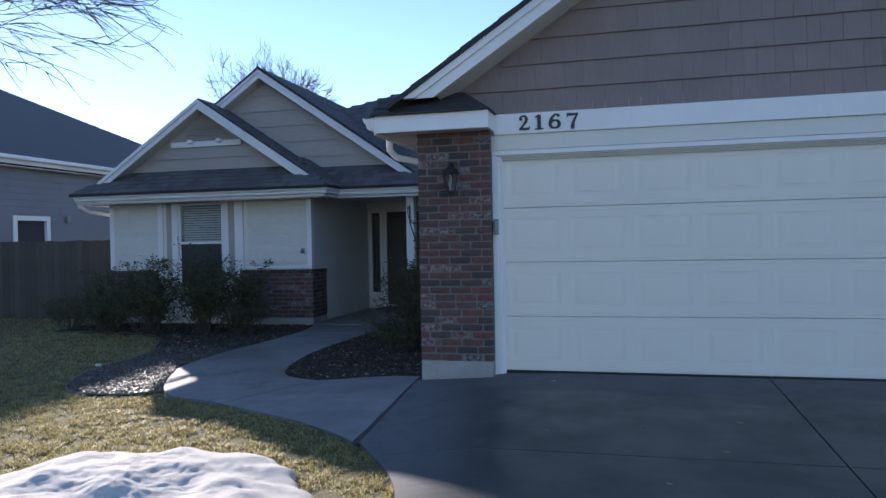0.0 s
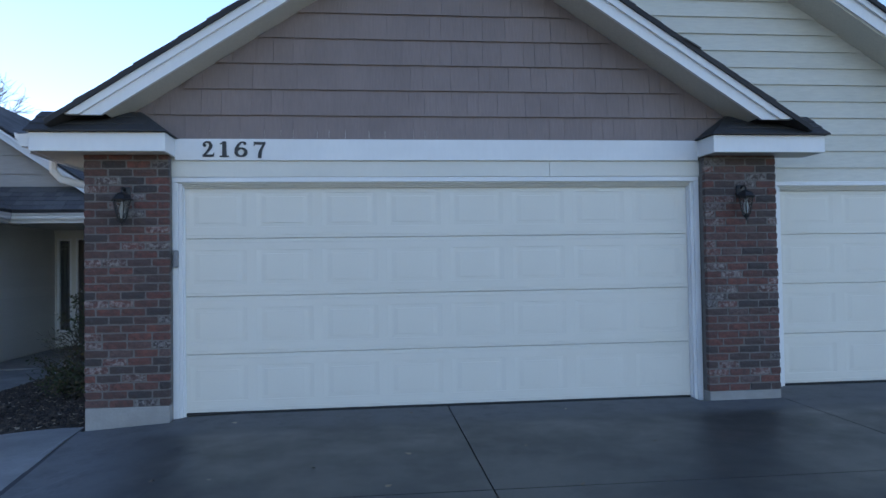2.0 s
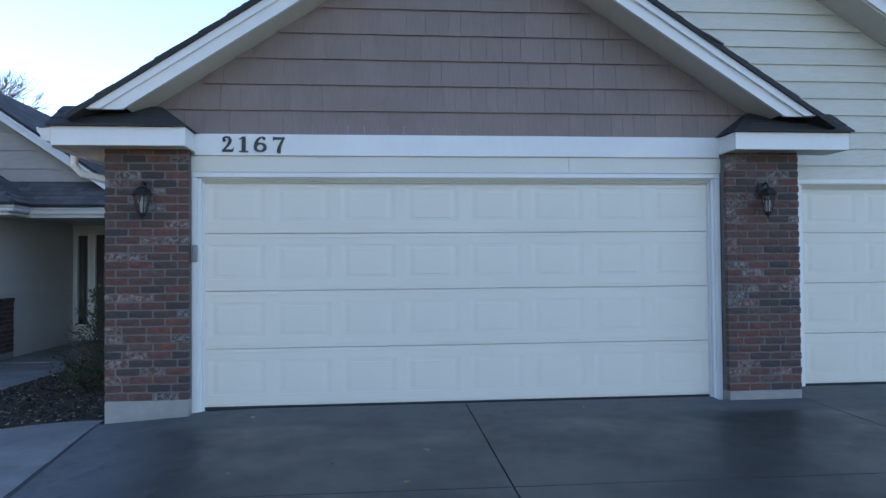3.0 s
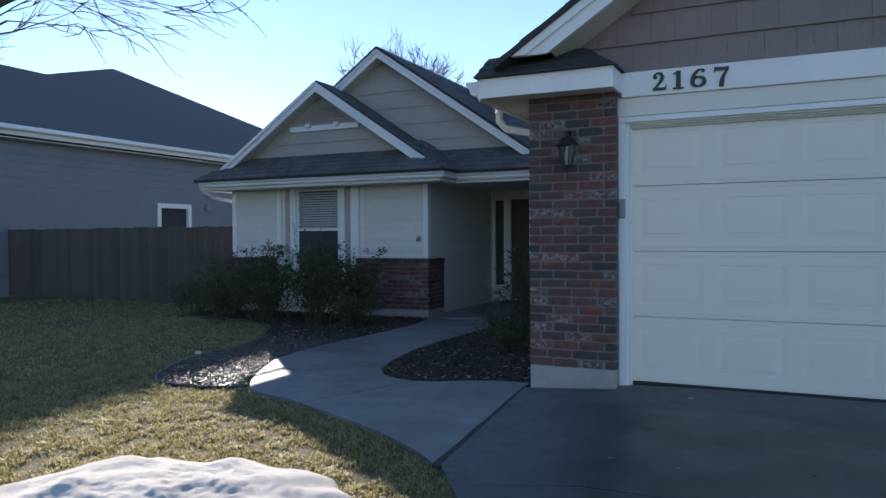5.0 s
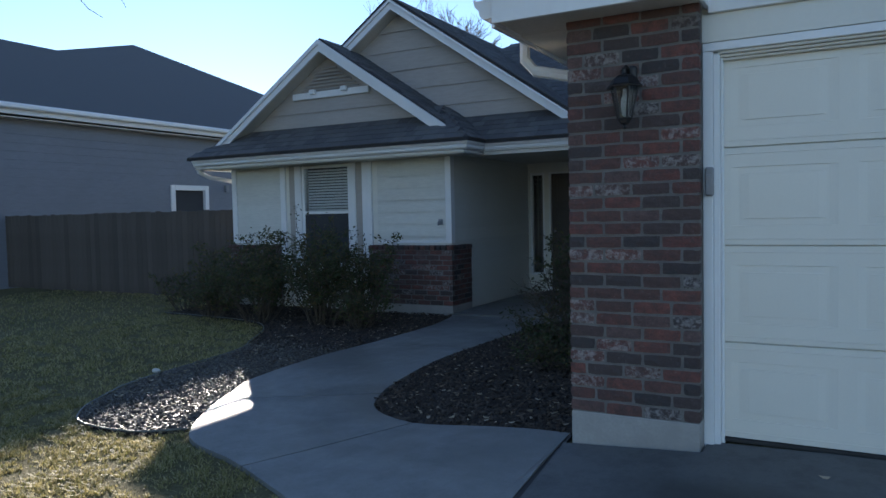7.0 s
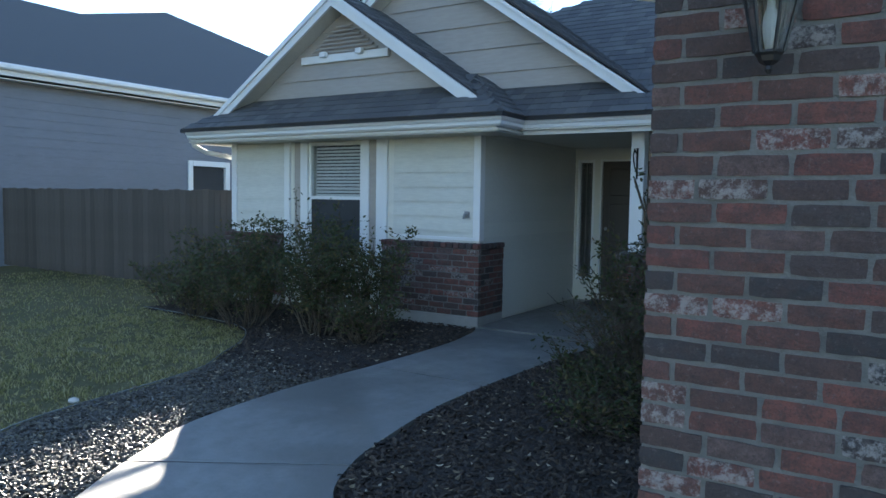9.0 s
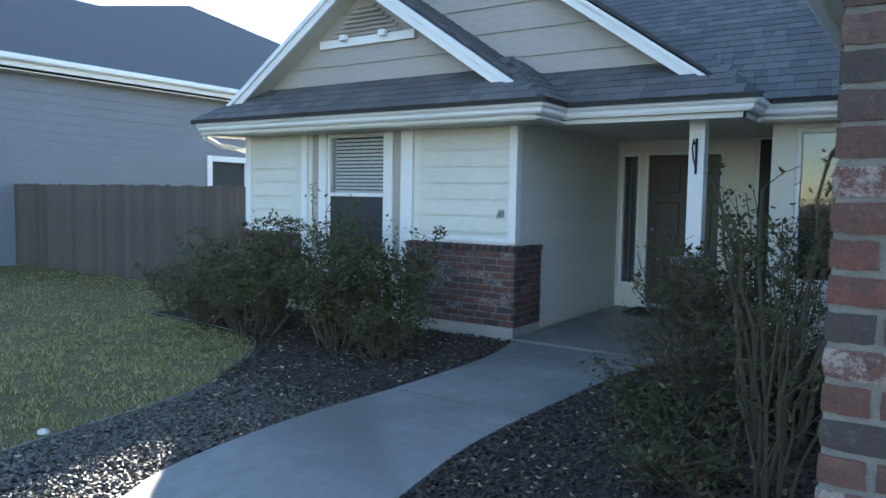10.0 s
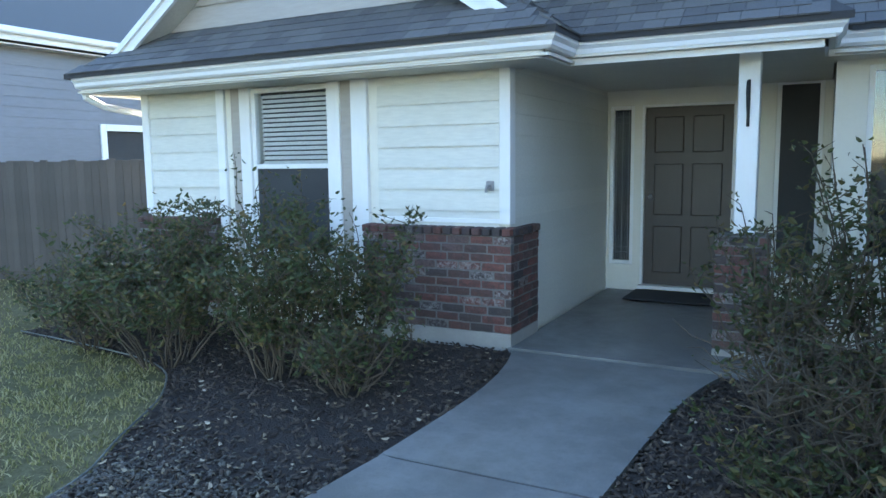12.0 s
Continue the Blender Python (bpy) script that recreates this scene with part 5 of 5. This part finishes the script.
def leaf_points(rng, n, at, size, verts, faces, flat=0.0):
    for _ in range(n):
        c = at(rng)
        a, b = rng.uniform(0, 6.283), rng.uniform(-0.9, 0.9) * (1 - flat)
        s = size * rng.uniform(0.6, 1.3)
        e1 = Vector((math.cos(a) * math.cos(b), math.sin(a) * math.cos(b), math.sin(b)))
        e2 = e1.cross(Vector((rng.gauss(0, 1) * (1 - flat), rng.gauss(0, 1) * (1 - flat), 1))).normalized()
        up = e1.cross(e2) * s
        k = len(verts)
        verts += [c, c + e1 * s * 0.28 + e2 * s * 0.24 + up * 0.14, c + e1 * s * 0.66 + e2 * s * 0.21 + up * 0.10, c + e1 * s - up * 0.10, c + e1 * s * 0.66 - e2 * s * 0.21 + up * 0.10, c + e1 * s * 0.28 - e2 * s * 0.24 + up * 0.14, c + e1 * s * 0.5]
        faces += [(k, k + 1, k + 6), (k + 1, k + 2, k + 6), (k + 2, k + 3, k + 6), (k + 3, k + 4, k + 6), (k + 4, k + 5, k + 6), (k + 5, k, k + 6)]


def shrub(name, x, y, canes, high, wide, leaves, leaf, seed, label, twigs=3, upright=1.0, thick=0.009, taper=0.6):
    """Canes from one crown, with forks and leaves on them."""
    rng = random.Random(seed)
    t = thing(name, x, y, gz(x, y) - 0.02, label, "shrub")
    tips = []
    for c in range(canes):
        a = rng.uniform(0, 6.283)
        r = wide * math.sqrt(rng.random())
        p = Vector((0.25 * r * math.cos(a), 0.25 * r * math.sin(a), -0.02))
        q = Vector((r * math.cos(a), r * math.sin(a), high * rng.uniform(0.55, 1.0) * upright))
        bm = bmesh.new()
        n = 6
        pts = []
        for i in range(n + 1):
            u = i / n
            pts.append(p.lerp(q, u) + Vector((rng.gauss(0, 0.02), rng.gauss(0, 0.02), 0.12 * high * math.sin(u * 2.6) * (1 - upright * 0.5))))
        add_tube(bm, pts, [thick * (1 - taper * i / n) for i in range(n + 1)], 5)
        for _ in range(twigs):
            k = rng.randint(2, n)
            d = Vector((rng.gauss(0, 1), rng.gauss(0, 1), rng.uniform(0.1, 1.2))).normalized()
            e = pts[k] + d * rng.uniform(0.12, 0.34)
            m = pts[k].lerp(e, 0.5) + Vector((rng.gauss(0, 0.02), rng.gauss(0, 0.02), rng.gauss(0, 0.02)))
            add_tube(bm, [pts[k], m, e], [0.004, 0.003, 0.0018], 4)
            tips.append((pts[k], e))
        tips.append((pts[3], pts[-1]))
        part("cane", bm, M["cane"], t)
    verts, faces = [], []

    def at(r):
        a, b = r.choice(tips)
        return a.lerp(b, r.uniform(0.2, 1.05)) + Vector((r.gauss(0, 0.03), r.gauss(0, 0.03), r.gauss(0, 0.03)))

    leaf_points(rng, leaves, at, leaf, verts, faces)
    lv = stuff("leaves", verts, faces, M["leaf"], t)
    return t


ROSE = "rose shrub with bare canes and few leaves"
shrub("shrub", -2.15, 7.75, 11, 1.70, 0.55, 420, 0.048, 31, ROSE + " in the mulch bed", 6, thick=0.014, taper=0.35)
shrub("shrub", -2.05, 6.95, 8, 1.45, 0.45, 160, 0.045, 32, ROSE + " beside the garage wall", 3)
shrub("shrub", -2.98, 9.25, 40, 1.40, 0.62, 1700, 0.048, 33, "twiggy dark-leaved shrub beside the front walk", 6, 0.8)
shrub("shrub", -2.30, 8.45, 40, 0.80, 0.55, 1500, 0.044, 34, "low twiggy shrub in the mulch bed", 6, 0.7)
shrub("shrub", -2.85, 7.75, 26, 0.34, 0.55, 900, 0.046, 36, "low leafy ground plant on the dark mulch", 4, 0.7, 0.004)
shrub("shrub", -2.45, 6.9, 20, 0.30, 0.42, 600, 0.044, 37, "low leafy ground plant beside the garage wall", 4, 0.7, 0.004)
shrub("shrub", -2.62, 8.35, 60, 0.95, 0.75, 700, 0.040, 38, "dense bare twiggy shrub spreading over the walk's edge", 9, 0.7, 0.005)
shrub("shrub", -2.45, 9.6, 24, 1.55, 0.5, 1200, 0.05, 35, ROSE + " before the entry window", 5)
for i, (x, y, h, w, n) in enumerate(((-5.95, 9.0, 1.30, 0.6, 2200), (-6.75, 9.1, 1.55, 0.55, 1500), (-7.7, 9.0, 1.40, 0.6, 1900), (-8.6, 9.1, 1.2, 0.55, 1600), (-6.3, 8.5, 1.05, 0.65, 2200), (-7.3, 8.4, 1.0, 0.7, 2200),
                                     (-8.3, 8.5, 0.65, 0.6, 1200), (-5.6, 8.4, 0.55, 0.45, 900), (-9.3, 8.9, 0.7, 0.5, 900))):
    shrub("shrub", x, y, 22, h, w, n, 0.05, 50 + i, "leafy dark green shrub under the wing window", 6, 0.85)

# ---- beds, gravel, lawn, snow ----
EDGE = smooth_line([(-4.13, 4.26), (-4.42, 4.06), (-4.95, 4.05), (-5.28, 4.28), (-5.50, 4.62), (-5.72, 5.10), (-5.84, 5.90), (-5.98, 6.65), (-6.28, 7.15), (-6.76, 7.89), (-7.5, 8.35), (-9.4, 8.55)])
LEFT_BED = EDGE + [(-9.4, 9.86), (-5.05, 9.86)] + [p for p in OUTER if p[1] > 4.40][::-1]
RIGHT_BED = [(-1.66, 5.06)] + INNER[1:] + [(-3.38, 9.84), (-2.84, 9.88), (-2.84, 10.98), (-1.48, 10.98), (-1.48, 5.13)]


def bed(outline, label, name, lift):
    bm = bmesh.new()
    f = bm.faces.new([bm.verts.new((x, y, 0)) for x, y in outline])
    f.normal_update()
    if f.normal.z < 0:
        f.normal_flip()
    bmesh.ops.triangulate(bm, faces=bm.faces[:])
    for _ in range(4):
        long = [e for e in bm.edges if e.calc_length() > 0.35]
        bmesh.ops.subdivide_edges(bm, edges=long, cuts=1)
        bmesh.ops.triangulate(bm, faces=bm.faces[:])
    rim = {v for e in bm.edges if e.is_boundary for v in e.verts}
    for v in bm.verts:
        v.co.z = gz(v.co.x, v.co.y) + lift + (0 if v in rim else 0.018 * noise.noise((v.co.x * 2.2, v.co.y * 2.2, 3)) + 0.012)
    return solo(name, bm, M["soil"], label, "planting bed")


bed(LEFT_BED, "dark bark mulch bed along the front walk", "planting_bed", -0.028)
bed(RIGHT_BED, "dark mulch bed between the walk and the garage", "planting_bed", -0.028)
bm = bmesh.new()
add_tube(bm, [(x, y, gz(x, y) - 0.002) for x, y in EDGE], [0.0065] * len(EDGE), 6)
solo("bed_edging", bm, M["edging"], "thin metal edging between lawn and bed", "edging", "")

CUBE = [(-1, -1, -1), (1, -1, -1), (1, 1, -1), (-1, 1, -1), (-0.7, -0.7, 1), (0.7, -0.7, 1), (0.7, 0.7, 1), (-0.7, 0.7, 1)]
CUBE_F = [(4, 5, 6, 7), (0, 1, 5, 4), (1, 2, 6, 5), (2, 3, 7, 6), (3, 0, 4, 7)]


def scatter(name, outline, n, size, shape, shape_f, aspect, material, label, category, seed, lift, keep=None):
    rng = random.Random(seed)
    xs, ys = [p[0] for p in outline], [p[1] for p in outline]
    verts, faces = [], []
    made = 0
    while made < n:
        x, y = rng.uniform(min(xs), max(xs)), rng.uniform(min(ys), max(ys))
        if not inside(outline, x, y) or (keep and not keep(x, y, rng)):
            made += 0.25
            continue
        made += 1
        s = size * rng.uniform(0.5, 1.4)
        e = Euler((rng.gauss(0, 0.45), rng.gauss(0, 0.45), rng.uniform(0, 6.28))).to_matrix()
        c = Vector((x, y, gz(x, y) + lift + 0.018 * noise.noise((x * 2.2, y * 2.2, 3)) + 0.012))
        k = len(verts)
        ax = (aspect[0] * rng.uniform(0.8, 1.25), aspect[1] * rng.uniform(0.8, 1.25), aspect[2] * rng.uniform(0.8, 1.25))
        verts += [c + e @ Vector((p[0] * ax[0], p[1] * ax[1], p[2] * ax[2])) * s for p in shape]
        faces += [tuple(k + i for i in f) for f in shape_f]
    return stuff(name, verts, faces, material, None, label, category)


def flaky(x, y, rng):
    return rng.random() > step(6.4, 7.4, y + 0.25 * noise.noise((x, y, 0)))


scatter("bark_flakes", LEFT_BED, 36000, 0.0125, CUBE, CUBE_F, (1, 0.6, 0.22), M["pebble"], "damp glinting bark flakes in the bed by the walk", "mulch", 3, -0.020, flaky)
scatter("mulch_chips", LEFT_BED, 7000, 0.022, CUBE, CUBE_F, (1, 0.35, 0.2), M["chip"], "dark bark chips in the bed by the wing", "mulch", 4, -0.022, lambda x, y, r: y > 6.2)
scatter("mulch_chips", RIGHT_BED, 12000, 0.022, CUBE, CUBE_F, (1, 0.35, 0.2), M["chip"], "dark bark chips in the bed by the garage", "mulch", 5, -0.022)


def fallen(name, outline, n, seed, label):
    rng = random.Random(seed)
    xs, ys = [p[0] for p in outline], [p[1] for p in outline]
    verts, faces = [], []

    def at(r):
        while True:
            x, y = r.uniform(min(xs), max(xs)), r.uniform(min(ys), max(ys))
            if inside(outline, x, y):
                return Vector((x, y, gz(x, y) + 0.012))

    leaf_points(rng, n, at, 0.042, verts, faces, 0.75)
    stuff(name, verts, faces, M["dead_leaf"], None, label, "fallen leaves")


fallen("fallen_leaves", [(-0.6, 0.2), (4.6, 0.2), (4.6, 4.9), (-0.6, 4.9)], 26, 8, "few dry leaf scraps on the driveway")
fallen("fallen_leaves", LEFT_BED, 380, 6, "pale curled fallen leaves on the bed")
fallen("fallen_leaves", RIGHT_BED, 430, 7, "pale curled fallen leaves on the mulch")
bm = bmesh.new()
bmesh.ops.create_icosphere(bm, subdivisions=2, radius=0.035)
for v in bm.verts:
    v.co = Vector((v.co.x * 1.3, v.co.y, v.co.z * 0.6)) * (1 + 0.18 * noise.noise(v.co * 18)) + Vector((-5.86, 5.45, -0.13))
solo("stone", bm, M["snow"], "small pale stone lying by the bed edging", "stone", "")

SNOW_C, SNOW_R = (-2.45, 1.50), (1.12, 1.0)


def snow_edge(a):
    return 1 + 0.16 * noise.noise((math.cos(a) * 1.6, math.sin(a) * 1.6, 4)) + 0.06 * noise.noise((math.cos(a) * 5, math.sin(a) * 5, 9))


def snow_patch():
    bm = bmesh.new()
    rings, n = [], 150
    for j in range(46):
        u = j / 45
        ring = []
        for k in range(n):
            a = 2 * math.pi * k / n
            e = snow_edge(a)
            x, y = SNOW_C[0] + SNOW_R[0] * u * e * math.cos(a), SNOW_C[1] + SNOW_R[1] * u * e * math.sin(a)
            h = 0.13 * (1 - u ** 4) ** 0.6 if u < 1 else -0.02
            h += (0.06 * noise.noise((x * 2.6, y * 2.6, 1)) + 0.020 * noise.noise((x * 6, y * 6, 2)) + 0.010 * noise.noise((x * 19, y * 19, 5))) * (1 - u ** 6)
            ring.append(bm.verts.new((x, y, gz(x, y) - 0.03 + max(h, -0.03))))
        rings.append(ring)
    for a, b in zip(rings[1:], rings[2:]):
        for k in range(n):
            bm.faces.new((a[k], b[k], b[(k + 1) % n], a[(k + 1) % n]))
    bm.faces.new(rings[1])
    ob = solo("snow_patch", bm, M["snow"], "melting dirty snow patch on the lawn", "snow", "")
    for p in ob.data.polygons:
        p.use_smooth = True


snow_patch()


def on_lawn(x, y):
    if x > -0.5 or inside(LEFT_BED, x, y):
        return False
    if inside(PAVED, x, y):
        return False
    u, v = (x - SNOW_C[0]) / SNOW_R[0], (y - SNOW_C[1]) / SNOW_R[1]
    return u * u + v * v > snow_edge(math.atan2(v, u)) ** 2 * 0.94


PAVED = [(-1.31, 2.66)] + OUTER[1:] + INNER[::-1] + [(0, 5), (0, -9)] + DRIVE_EDGE[::-1]


def grass(name, x0, x1, y0, y1, n, high, wide, seed):
    rng = np.random.default_rng(seed)
    verts, faces = [], []
    xs, ys = rng.uniform(x0, x1, n), rng.uniform(y0, y1, n)
    for x, y in zip(xs, ys):
        x, y = float(x), float(y)
        if not on_lawn(x, y):
            continue
        clump = 0.5 + 0.45 * noise.noise((x * 4, y * 4, 7)) + 0.4 * noise.noise((x * 11, y * 11, 2))
        if clump < 0.42 and rng.random() < 0.9:
            continue
        clump = max(0.1, min(1.1, clump))
        a, h = rng.uniform(0, 6.283), high * (0.45 + 0.9 * clump) * rng.uniform(0.5, 1.2)
        lean = rng.uniform(0.5, 2.0) * h
        w = wide * rng.uniform(0.6, 1.3)
        z = gz(x, y) - 0.04
        b = a + rng.uniform(-0.8, 0.8) + 1.57
        k = len(verts)
        cx, cy = math.cos(b) * w, math.sin(b) * w
        mx, my = x + math.cos(a) * lean * 0.35, y + math.sin(a) * lean * 0.35
        verts += [(x - cx, y - cy, z), (x + cx, y + cy, z), (mx + cx * 0.7, my + cy * 0.7, z + h * 0.7), (mx - cx * 0.7, my - cy * 0.7, z + h * 0.7), (x + math.cos(a) * lean, y + math.sin(a) * lean, z + h)]
        faces += [(k, k + 1, k + 2, k + 3), (k + 3, k + 2, k + 4)]
    stuff(name, verts, faces, M["grass"], None, "dry yellow-green winter grass blades", "grass")


grass("grass", -6.4, -0.6, -0.6, 4.6, 190000, 0.036, 0.0040, 1)
grass("grass", -9.5, -5.0, 2.0, 9.0, 60000, 0.036, 0.004, 2)
grass("grass", -15.0, -6.0, 0.0, 12.0, 50000, 0.04, 0.006, 3)
